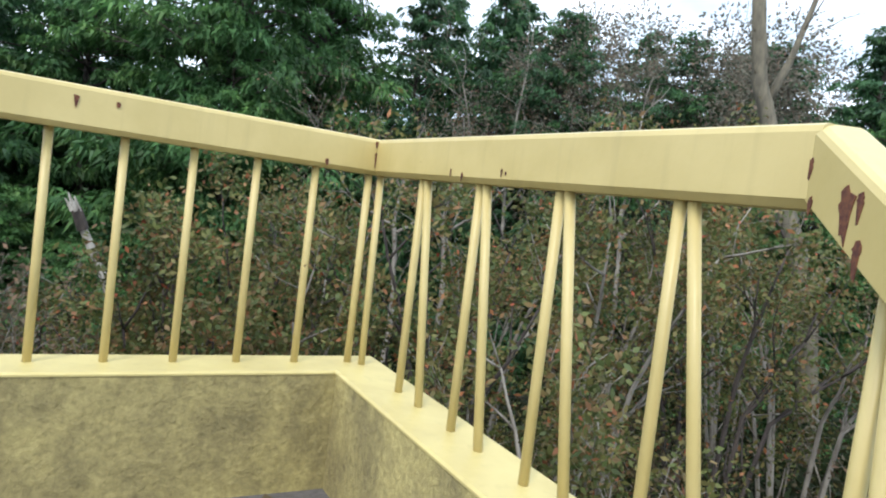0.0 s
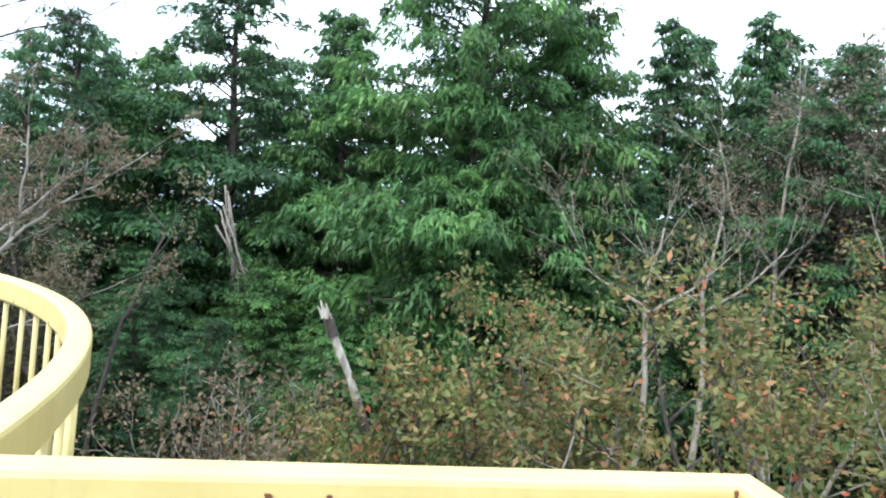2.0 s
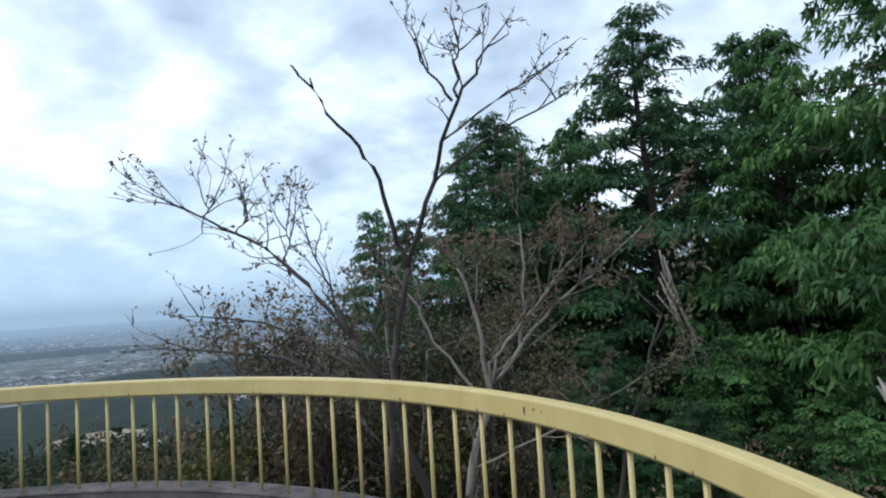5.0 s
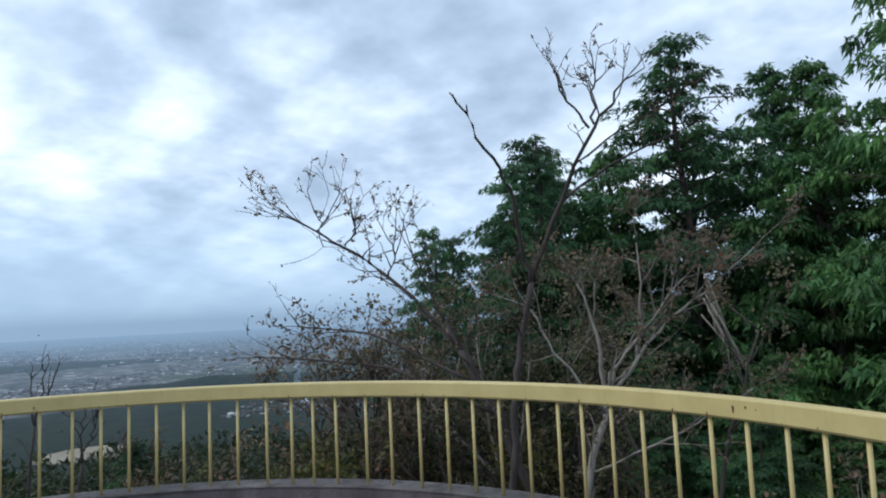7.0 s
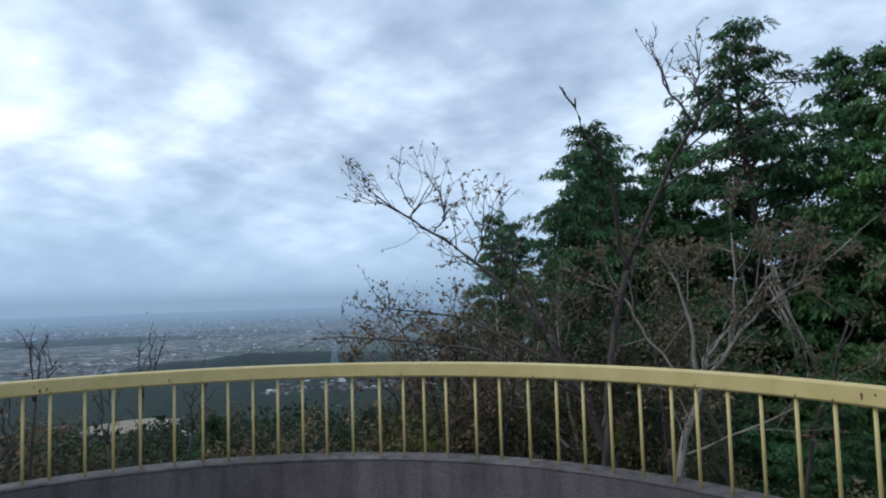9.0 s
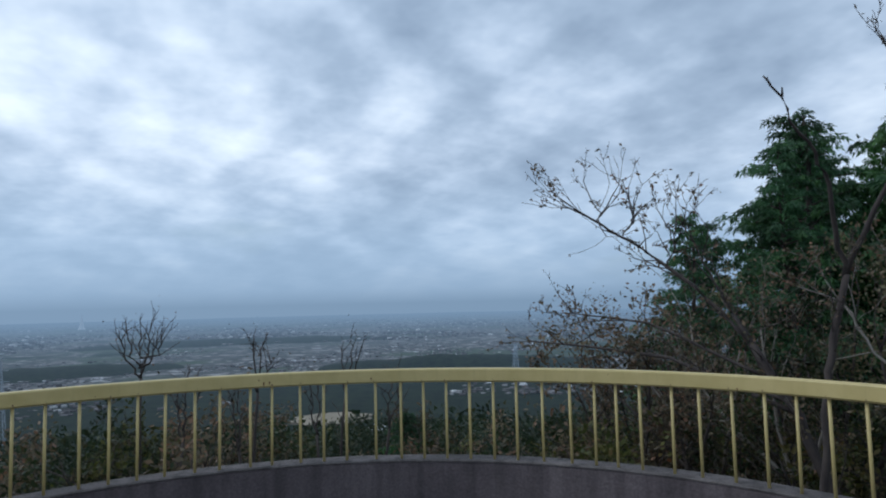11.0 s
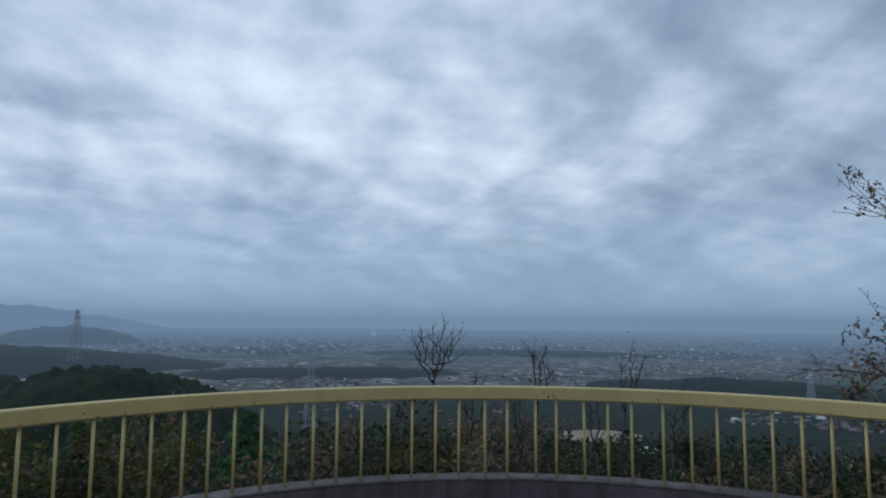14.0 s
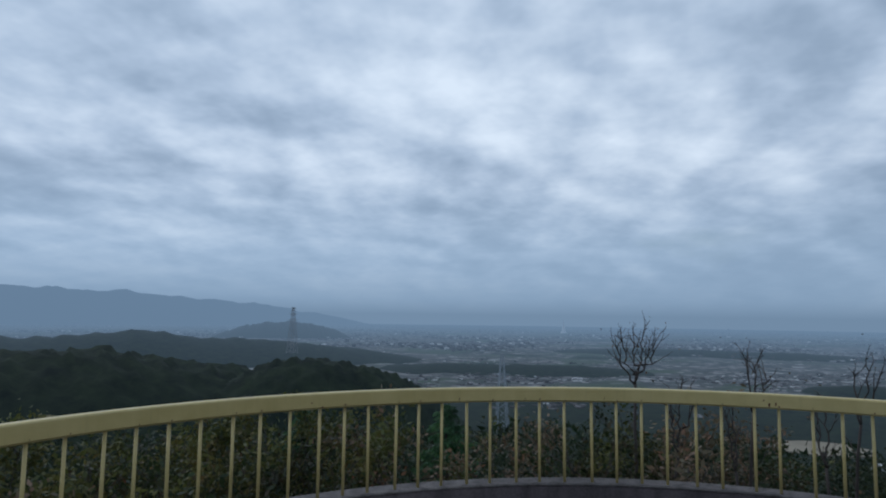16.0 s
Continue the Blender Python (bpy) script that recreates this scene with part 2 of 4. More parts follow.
def wood_colour(t, place):
    at = place.outputs["Position"]
    return mix(t, ramp(t, noise_node(t, at, 0.10, 7.0, 0.65), (0.32, 0.0), (0.68, 1.0)), (0.004, 0.009, 0.007), (0.020, 0.030, 0.016))


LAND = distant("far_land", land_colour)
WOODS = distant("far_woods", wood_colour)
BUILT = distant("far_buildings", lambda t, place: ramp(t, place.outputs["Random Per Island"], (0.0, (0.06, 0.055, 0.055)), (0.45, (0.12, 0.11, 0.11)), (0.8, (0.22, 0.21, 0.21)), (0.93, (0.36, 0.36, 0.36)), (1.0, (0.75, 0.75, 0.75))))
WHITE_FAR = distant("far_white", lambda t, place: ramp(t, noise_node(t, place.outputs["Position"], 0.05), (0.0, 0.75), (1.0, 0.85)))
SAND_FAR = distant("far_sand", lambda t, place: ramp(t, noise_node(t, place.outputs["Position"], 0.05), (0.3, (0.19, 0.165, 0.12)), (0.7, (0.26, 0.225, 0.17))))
# The short reach puts more painted haze into the pylons, so they look paler.
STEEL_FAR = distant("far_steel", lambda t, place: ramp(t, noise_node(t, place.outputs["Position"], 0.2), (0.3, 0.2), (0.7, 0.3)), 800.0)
SOIL = material("leaf_litter", 0.95)
set_colour(SOIL[1], SOIL[2], mix(SOIL[1], ramp(SOIL[1], noise_node(SOIL[1], SOIL[3].outputs["Position"], 5.0, 7.0), (0.35, 0.0), (0.65, 1.0)), (0.05, 0.04, 0.025), (0.035, 0.05, 0.022)))
bump(SOIL[1], SOIL[2], noise_node(SOIL[1], SOIL[3].outputs["Position"], 12.0, 6.0), 0.8, 0.05)
SOIL = SOIL[0]


# ---- mesh helpers ----
def mesh_from(name, verts, faces, mat, smooth=False):
    data = bpy.data.meshes.new(name)
    data.from_pydata([tuple(map(float, v)) for v in verts], [], [tuple(map(int, f)) for f in faces])
    data.materials.append(mat)
    if smooth:
        data.polygons.foreach_set("use_smooth", [True] * len(data.polygons))
    data.update()
    return data


def child(name, data, parent, label=""):
    ob = new(name, data)
    ob.parent = parent
    return tagged(ob, label)


def structure(name, data, label, category):
    return tagged(new(name, data), label, category, kind="structure")


def leaf_mesh(name, corners, mat):
    """Many loose leaves; corners has the shape (leaves, corners of each, 3)."""
    n, k = corners.shape[:2]
    data = bpy.data.meshes.new(name)
    data.vertices.add(k * n)
    data.vertices.foreach_set("co", np.ascontiguousarray(corners, dtype=np.float32).ravel())
    data.loops.add(k * n)
    data.loops.foreach_set("vertex_index", np.arange(k * n, dtype=np.int32))
    data.polygons.add(n)
    data.polygons.foreach_set("loop_start", np.arange(0, k * n, k, dtype=np.int32))
    data.materials.append(mat)
    data.update(calc_edges=True)
    data.validate()
    return data


def sweep(points, outline, closed=False):
    """Verts and faces of an outline (across, up) swept along points, kept upright."""
    points = [Vector(p) for p in points]
    n, k = len(points), len(outline)
    verts, faces = [], []
    for i, p in enumerate(points):
        before = points[i - 1] if i or closed else points[i]
        after = points[(i + 1) % n] if i < n - 1 or closed else points[i]
        d1, d2 = (p - before), (after - p)
        d1.z = d2.z = 0
        d1, d2 = (d1 if d1.length else d2).normalized(), (d2 if d2.length else d1).normalized()
        mid = (d1 + d2).normalized()
        side = Vector((mid.y, -mid.x, 0)) / max(0.4, mid.dot(d1))
        verts += [p + side * a + Vector((0, 0, b)) for a, b in outline]
    for i in range(n if closed else n - 1):
        j = (i + 1) % n
        faces += [(i * k + m, i * k + (m + 1) % k, j * k + (m + 1) % k, j * k + m) for m in range(k)]
    if not closed:
        faces += [tuple(range(k))[::-1], tuple(range((n - 1) * k, n * k))]
    return verts, faces


def soft_box(width, low, high, r):
    """An outline of a bar with rounded edges, its right edge at 0."""
    a, b = -width, 0.0
    return [(a + r, low), (b - r, low), (b, low + r), (b, high - r), (b - r * 0.3, high - r * 0.3), (b - r, high), (a + r, high), (a + r * 0.3, high - r * 0.3), (a, high - r), (a, low + r)]


def tubes(paths, sides=6):
    """Verts and faces of round tubes along (points, radii)."""
    verts, faces = [], []
    for points, radii in paths:
        base, n = len(verts), len(points)
        for i in range(n):
            d = (Vector(points[min(i + 1, n - 1)]) - Vector(points[max(i - 1, 0)])).normalized()
            u = d.orthogonal().normalized()
            w = d.cross(u)
            for s in range(sides):
                a = 2 * math.pi * s / sides
                verts.append(Vector(points[i]) + (u * math.cos(a) + w * math.sin(a)) * radii[i])
        for i in range(n - 1):
            for s in range(sides):
                t = (s + 1) % sides
                faces.append((base + i * sides + s, base + i * sides + t, base + (i + 1) * sides + t, base + (i + 1) * sides + s))
        faces.append(tuple(base + s for s in range(sides))[::-1])
        faces.append(tuple(base + (n - 1) * sides + s for s in range(sides)))
    return verts, faces


# ---- the lookout: ring deck, entrance bay and stairs ----
CENTRE, R_RAIL = Vector((-4.395, -0.258, 0)), 3.511
RAIL_LOW, RAIL_TOP, CURB = 0.926, 1.033, 0.35
RING_CURB = 0.318
CORNER, BEND = Vector((-0.24, 2.15, 0)), Vector((0.44, 0.92, -0.04))
JUNCTION = 30.2
OPEN_END = 14.0


def on_ring(degrees, r=R_RAIL, z=0.0):
    return CENTRE + Vector((r * math.cos(radians(degrees)), r * math.sin(radians(degrees)), z))


arc = [JUNCTION + (360 + OPEN_END - JUNCTION) * i / 170 for i in range(171)]
structure("wall_deck", mesh_from("wall_deck", *sweep([on_ring(a, 3.455) for a in arc], [(0, -3.2), (0.20, -3.2), (0.20, RING_CURB - 0.012), (0.185, RING_CURB), (0.02, RING_CURB), (0, RING_CURB - 0.02)]), CONCRETE), "low curved parapet of dark streaked concrete", "wall")

child("coping", mesh_from("coping", *sweep([on_ring(a, 3.455) for a in arc], [(-0.004, RING_CURB - 0.010), (0.204, RING_CURB - 0.010), (0.204, RING_CURB + 0.002), (0.19, RING_CURB + 0.006), (0.01, RING_CURB + 0.006), (-0.004, RING_CURB - 0.002)]), COPING), bpy.data.objects["wall_deck"], "pale worn top edge")

disc, faces = [CENTRE.copy()], []
for i in range(120):
    disc.append(on_ring(i * 3, 3.47))
faces = [(0, i + 1, (i + 1) % 120 + 1) for i in range(120)]
disc2 = [v - Vector((0, 0, 0.25)) for v in disc]
faces += [tuple(121 + i for i in f[::-1]) for f in faces] + [(i + 1, i + 122, (i + 1) % 120 + 122, (i + 1) % 120 + 1) for i in range(120)]
structure("floor", mesh_from("floor", disc + disc2, faces, DECK_CONCRETE), "round grey concrete deck floor with worn stains", "floor")

# Entrance bay floor, 4 mm over the disc's edge where they meet.
bay = [(-1.75, 1.35), (-1.25, 1.6), (-0.3, 2.2), (0.46, 0.96), (-0.95, 0.96), (-1.08, 0.55), (-1.75, 0.4)]
n = len(bay)
verts = [(x, y, 0.004) for x, y in bay] + [(x, y, -0.25) for x, y in bay]
structure("floor_entrance", mesh_from("floor_entrance", verts, [tuple(range(n))[::-1], tuple(range(n, 2 * n))] + [(i, (i + 1) % n, n + (i + 1) % n, n + i) for i in range(n)], DECK_CONCRETE), "small concrete landing at the deck's entrance", "floor")


def straight_wall(name, points, low, top, inner, outer, label):
    wall = structure(name, mesh_from(name, *sweep(points, [(-outer, low), (inner, low), (inner, top - 0.009), (-outer, top - 0.009)]), KHAKI_CONCRETE), label, "wall")
    child("coping", mesh_from("coping", *sweep(points, [(-outer - 0.003, top - 0.009), (inner + 0.003, top - 0.009), (inner + 0.003, top - 0.004), (inner - 0.004, top), (-outer + 0.004, top), (-outer - 0.003, top - 0.004)]), YELLOW_CURB), wall, "yellow painted coping")
    return wall


STAIR_DROP = Vector((0.02, -1.0, -0.62))
left_end = on_ring(JUNCTION, 3.46)
stair_end = BEND + STAIR_DROP * 1.7
straight_wall("wall_entrance", [left_end, CORNER, BEND], -3.0, CURB, 0.11, 0.08, "low parapet of peeling yellow painted concrete")
straight_wall("wall_stairs", [BEND + Vector((0, -0.03, 0)), stair_end], -3.0, CURB, 0.10, 0.08, "sloping stair parapet of peeling yellow concrete")

stairs = structure("stairs", None, "flight of worn concrete steps up to the deck", "stairs")
step = mesh_from("step", [(x, y, z) for z in (-2.4, 0) for x, y in ((-0.93, -0.3), (0.42, -0.3), (0.42, 0), (-0.93, 0))], [(3, 2, 1, 0), (4, 5, 6, 7), (0, 1, 5, 4), (1, 2, 6, 5), (2, 3, 7, 6), (3, 0, 4, 7)], DECK_CONCRETE)
for i in range(9):
    made = child("step", step, stairs)
    made.location = (0, 0.975 - 0.28 * i, -0.175 * (i + 1))
structure("path", mesh_from("path", [(x, y, z) for z in (-3.2, -1.60) for x, y in ((-2.5, -7), (2.0, -7), (2.0, -1.55), (-2.5, -1.55))], [(3, 2, 1, 0), (4, 5, 6, 7), (0, 1, 5, 4), (1, 2, 6, 5), (2, 3, 7, 6), (3, 0, 4, 7)], DECK_CONCRETE), "concrete path at the foot of the stairs", "path")


def bar_mesh(length, r=0.0112):
    verts, faces = tubes([([(0, 0, 0), (0, 0, length * 0.5), (0, 0, length)], [r, r, r])], 8)
    return mesh_from("baluster", verts, faces, YELLOW, True)


ring_rail = tagged(new("railing"), "curved yellow painted steel railing on the deck parapet", "railing")
rail_outline = soft_box(0.07, RAIL_LOW, RAIL_TOP, 0.012)
child("handrail", mesh_from("handrail", *sweep([on_ring(a, R_RAIL - 0.035) for a in arc], [(a + 0.07, b) for a, b in rail_outline]), YELLOW), ring_rail)
bar = bar_mesh(RAIL_LOW - CURB + 0.02)
rng = random.Random(5)
# The bars stand unevenly: gaps in degrees, in turn.
GAPS = (2.7, 3.4, 3.4, 3.2, 3.2, 3.4, 3.6, 3.1, 3.7, 2.9, 2.65, 3.0, 3.55, 3.3, 3.0, 3.1, 3.05, 3.0, 3.0, 3.3, 3.8, 2.95, 2.95, 3.6, 2.65, 3.7, 2.9, 3.45, 3.05, 3.05, 3.05, 3.45, 3.15)
places = [97.75]
for gap in GAPS:
    places.append(places[-1] + gap)
while places[0] > JUNCTION + 3:
    places.insert(0, places[0] - rng.uniform(2.9, 3.4))
while places[-1] < 360 + OPEN_END - 4:
    places.append(places[-1] + rng.uniform(2.85, 3.5))
ring_bar = bar_mesh(RAIL_LOW - RING_CURB + 0.02, 0.0108)
for angle in places:
    made = child("baluster", ring_bar, ring_rail)
    made.location = on_ring(angle, R_RAIL, RING_CURB - 0.01)
    made.rotation_euler = (rng.uniform(-0.006, 0.006), rng.uniform(-0.006, 0.006), rng.uniform(0, 6))

bay_rail = tagged(new("railing"), "straight yellow painted steel railing with rust chips", "railing")
child("handrail", mesh_from("handrail", *sweep([on_ring(JUNCTION - 0.6, 3.50), CORNER, BEND], [(a + 0.03, b) for a, b in rail_outline]), YELLOW), bay_rail)
run = CORNER - left_end
count = 7
for i in range(count):
    made = child("baluster", bar, bay_rail)
    made.location = CORNER - run.normalized() * (0.035 + 0.168 * i) + Vector((0, 0, CURB - 0.01))
run = (BEND - CORNER).normalized()
for i in range(5):
    for lean in ((1,) if i == 0 else (-1, 1)):
        apex = 0.022 + 0.292 * i + 0.012 * lean * (i > 0) - 0.012 * (i == 0)
        foot = apex + (0.0 if lean < 0 else 0.02 if i == 0 else 0.10)
        low, high = CORNER + run * foot + Vector((0, 0, CURB - 0.01)), CORNER + run * apex + Vector((0, 0, RAIL_LOW + 0.012))
        verts, faces = tubes([([low, (low + high) / 2, high], [0.0108] * 3)], 8)
        child("baluster", mesh_from("baluster", verts, faces, YELLOW, True), bay_rail)

stair_rail = tagged(new("railing"), "sloping yellow painted stair railing with large rust patches", "railing")
child("handrail", mesh_from("handrail", *sweep([BEND + Vector((0, -0.002, 0)), stair_end], [(a + 0.03, b) for a, b in rail_outline]), YELLOW), stair_rail)
for i in range(8):
    for lean in (-1, 1):
        at = BEND + STAIR_DROP * (0.15 + 0.2 * i + 0.01 * lean)
        low = BEND + STAIR_DROP * (0.15 + 0.2 * i + 0.035 * lean)
        low, high = low + Vector((0, 0, CURB - 0.01)), at + Vector((0, 0, RAIL_LOW + 0.01))
        verts, faces = tubes([([low, (low + high) / 2, high], [0.0108] * 3)], 8)
        child("baluster", mesh_from("baluster", verts, faces, YELLOW, True), stair_rail)


def rust_patch(parent, place, normal, size, seed, drip=0.0):
    """A thin ragged flake of rust on a painted face, sometimes with a run below it."""
    r = random.Random(seed)
    out = Vector(normal).normalized()
    side = Vector((-out.y, out.x, 0)).normalized()
    up = Vector((0, 0, 1))
    verts = []
    for layer in (0, 1):
        r.seed(seed)
        for i in range(16):
            a = 2 * math.pi * i / 16
            d = size * r.uniform(0.55, 1.1)
            y = math.sin(a) * d
            if drip and -2.3 < a - 2 * math.pi < -1.0:
                y -= drip * r.uniform(0.5, 1.0)
            verts.append(Vector(place) + out * (0.0012 * layer - 0.0004) + side * math.cos(a) * d * 0.8 + up * y)
    faces = [tuple(range(16, 32))] + [(i, (i + 1) % 16, 16 + (i + 1) % 16, 16 + i) for i in range(16)]
    child("rust_patch", mesh_from("rust_patch", verts, faces, RUST), parent, "dark red-brown rust")


along = (CORNER - on_ring(JUNCTION - 0.6, 3.50)).normalized()
inward_left = Vector((along.y, -along.x, 0))
for u, z, s, d in ((0.825, 1.0, 0.009, 0.018), (0.735, 0.998, 0.008, 0.0), (0.185, 0.945, 0.008, 0.012)):
    rust_patch(bay_rail, CORNER - along * u + inward_left * 0.032 + Vector((0, 0, z)), inward_left, s, int(u * 999), d)
inward_right = Vector((run.y, -run.x, 0))
rust_patch(bay_rail, CORNER - along * 0.034 + inward_left * 0.031 + Vector((0, 0, 0.985)), inward_left, 0.006, 5, 0.05)
rust_patch(bay_rail, CORNER - along * 0.035 + inward_left * 0.031 + Vector((0, 0, 1.02)), inward_left, 0.007, 6, 0.012)
for u, z, s, d in ((0.555, 0.942, 0.007, 0.014), (0.50, 0.952, 0.004, 0.014), (0.72, 0.955, 0.005, 0.01), (0.735, 0.95, 0.004, 0.0)):
    rust_patch(bay_rail, CORNER + run * u + inward_right * 0.032 + Vector((0, 0, z)), inward_right, s, int(u * 999), d)
for u, z, s, d in ((0.008, 0.985, 0.009, 0.014), (0.018, 0.945, 0.007, 0.01), (0.09, 0.985, 0.022, 0.03), (0.115, 1.005, 0.009, 0.02), (0.12, 0.955, 0.012, 0.03)):
    rust_patch(stair_rail, BEND + STAIR_DROP * u + Vector((-0.0305, 0, z)), (-1, 0, 0), s, int(u * 999) + 7, d)
for deg, z, s, d in ((82.0, 0.985, 0.012, 0.02), (80.9, 0.99, 0.008, 0.0), (80.0, 0.985, 0.005, 0.0), (116.2, 0.945, 0.007, 0.012), (131.0, 1.0, 0.004, 0), (161.8, 0.965, 0.009, 0.02), (175.6, 0.96, 0.012, 0.02), (174.9, 0.965, 0.010, 0.01), (176.2, 0.985, 0.008, 0.0), (213.5, 0.955, 0.007, 0.012), (205.0, 0.95, 0.005, 0.01), (195.0, 0.955, 0.004, 0.01), (232.0, 0.97, 0.008, 0.0)):
    out = (CENTRE - on_ring(deg)).normalized()
    rust_patch(ring_rail, on_ring(deg, R_RAIL - 0.0352, z), out, s, int(deg * 7), d)
# Rust where the bars meet the underside of the handrail.
for k, deg in enumerate(places):
    if k % 3 != 1:
        out = (CENTRE - on_ring(deg)).normalized()
        rust_patch(ring_rail, on_ring(deg + rng.uniform(-0.25, 0.25), R_RAIL - 0.0352, RAIL_LOW + rng.uniform(0.012, 0.02)), out, rng.uniform(0.004, 0.009), 300 + k, rng.choice((0, 0.004)))


# ---- ground, hills and the plain ----
def ground_height(x, y):
    """Metres below the deck: a shoulder under the trees, a steep fall towards the plain."""
    r, a = math.hypot(x + 4.4, y), math.degrees(math.atan2(y, x + 4.4))
    west = max(0.0, math.cos(radians(a - 188)))
    west = min(1.0, west * 2.2)
    fall = 2.6 + max(0.0, r - 4) * (0.07 + 0.12 * west)
    return max(-75.0, -fall) + noise.noise(Vector((x * 0.08, y * 0.08, 0))) * min(3.0, 0.25 + r * 0.015)


radii = [0.0, 3.0, 4.0, 5.0, 6.2, 7.6, 9.2, 11, 13.2, 16, 19, 23, 28, 34, 42, 52, 65, 80, 100, 125, 160, 200, 260, 330, 420, 540, 700, 900, 1200, 1600, 2100, 2800, 3700, 4900]
SPOKES = 144
verts, faces = [], []
for r in radii:
    for i in range(SPOKES):
        a = 2 * math.pi * i / SPOKES
        x, y = -4.4 + r * math.cos(a), r * math.sin(a)
        verts.append((x, y, ground_height(x, y)))
for k in range(len(radii) - 1):
    for i in range(SPOKES):
        j = (i + 1) % SPOKES
        faces.append((k * SPOKES + i, k * SPOKES + j, (k + 1) * SPOKES + j, (k + 1) * SPOKES + i))
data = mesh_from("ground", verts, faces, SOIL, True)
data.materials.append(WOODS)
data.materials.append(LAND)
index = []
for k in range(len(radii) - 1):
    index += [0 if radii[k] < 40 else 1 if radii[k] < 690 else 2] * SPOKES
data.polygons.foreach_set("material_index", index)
structure("ground", data, "wooded hillside falling to a plain of towns with painted haze", "ground")


def ridge(name, direction, distance, width, height, depth, base, mat, seed, label, rough=0.12, wave=0.35, crowns=0.0):
    """A long wooded hill lying across the view, with an uneven crest."""
    d = Vector((math.cos(radians(direction)), math.sin(radians(direction)), 0))
    s = Vector((-d.y, d.x, 0))
    nu, nv = (150, 40) if crowns else (90, 14)
    verts, faces = [], []
    for i in range(nu + 1):
        u = i / nu * 2 - 1
        crest = (1 - u * u) ** 0.8 * (1 + wave * noise.noise(Vector((u * 3.1, seed, 0)))) + rough * noise.noise(Vector((u * 17, seed, 3)))
        for j in range(nv + 1):
            v = j / nv * 2 - 1
            h = max(0.0, crest) * (1 - v * v) * height * (1 + rough * noise.noise(Vector((u * 25, v * 9, seed))))
            p = Vector((-4.4, 0, 0)) + d * (distance + v * depth) + s * u * width
            verts.append((p.x, p.y, base + h + crowns * abs(noise.noise(Vector((p.x * 0.21, p.y * 0.21, seed)))) * min(1.0, h / 8)))
    for i in range(nu):
        for j in range(nv):
            a = i * (nv + 1) + j
            faces.append((a, a + 1, a + nv + 2, a + nv + 1))
    return structure(name, mesh_from(name, verts, faces, mat, True), label, "hill")


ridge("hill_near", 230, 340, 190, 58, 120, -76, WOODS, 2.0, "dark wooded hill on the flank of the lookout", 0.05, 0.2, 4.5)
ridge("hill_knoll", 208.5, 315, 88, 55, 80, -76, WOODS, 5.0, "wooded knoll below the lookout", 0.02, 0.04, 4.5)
ridge("hill_middle", 226, 1150, 520, 39, 200, -76, WOODS, 8.0, "low wooded hill with painted haze")
ridge("hill_far", 211, 2300, 210, 46, 260, -76, WOODS, 11.0, "far hill with painted haze and a pale building on it")
ridge("mountain_far", 233, 4300, 2300, 205, 400, -76, WOODS, 14.0, "distant mountain range, blue with painted haze", 0.10, 0.12)
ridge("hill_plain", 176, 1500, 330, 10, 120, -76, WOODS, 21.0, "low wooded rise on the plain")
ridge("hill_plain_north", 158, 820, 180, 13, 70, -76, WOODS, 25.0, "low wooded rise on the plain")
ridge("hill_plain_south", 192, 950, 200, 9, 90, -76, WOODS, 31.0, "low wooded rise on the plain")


# ---- the town on the plain ----
rng = np.random.default_rng(3)


def boxes_mesh(name, centres, sizes, turns, mat):
    """Many small upright boxes without bottoms."""
    n = len(centres)
    unit = np.array([(-1, -1, 0), (1, -1, 0), (1, 1, 0), (-1, 1, 0), (-1, -1, 1), (1, -1, 1), (1, 1, 1), (-1, 1, 1)], float)
    v = unit[None] * sizes[:, None] * np.array((0.5, 0.5, 1.0))
    c, s = np.cos(turns)[:, None], np.sin(turns)[:, None]
    x, y = v[..., 0] * c - v[..., 1] * s, v[..., 0] * s + v[..., 1] * c
    v = np.stack([x, y, v[..., 2]], -1) + centres[:, None]
    pattern = np.array([(4, 5, 6, 7), (0, 1, 5, 4), (1, 2, 6, 5), (2, 3, 7, 6), (3, 0, 4, 7)])
    f = (pattern[None] + 8 * np.arange(n)[:, None, None]).reshape(-1, 4)
    return mesh_from(name, v.reshape(-1, 3), f, mat)


def town(name, count, near, far, low, high, label, seed, size=1.0):
    r = np.random.default_rng(seed)
    places = []
    while len(places) < count:
        d, a = near * (far / near) ** r.random(), radians(r.uniform(118, 262))
        x, y = -4.4 + d * math.cos(a), d * math.sin(a)
        if noise.noise(Vector((x * 0.0035, y * 0.0035, seed))) + 0.35 * noise.noise(Vector((x * 0.014, y * 0.014, 4))) > -0.04 + 0.3 * r.random():
            places.append((x, y, -75.6 + noise.noise(Vector((x * 0.08, y * 0.08, 0)))))
    sizes = np.stack([r.uniform(2.5, 5.5, count) * size, r.uniform(2.2, 4.5, count) * size, r.uniform(low, high, count) * (1 + 0.8 * (r.random(count) > 0.97))], -1)
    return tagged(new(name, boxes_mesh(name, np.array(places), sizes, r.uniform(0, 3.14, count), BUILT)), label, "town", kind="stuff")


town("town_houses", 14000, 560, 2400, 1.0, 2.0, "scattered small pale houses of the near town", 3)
town("city_blocks", 12000, 1400, 4700, 2, 5.5, "far pale city blocks fading into painted haze", 9, 2.0)


def far_place(degrees, distance, z=-75.0):
    return Vector((-2.4 + distance * math.cos(radians(degrees)), -0.6 + distance * math.sin(radians(degrees)), z))


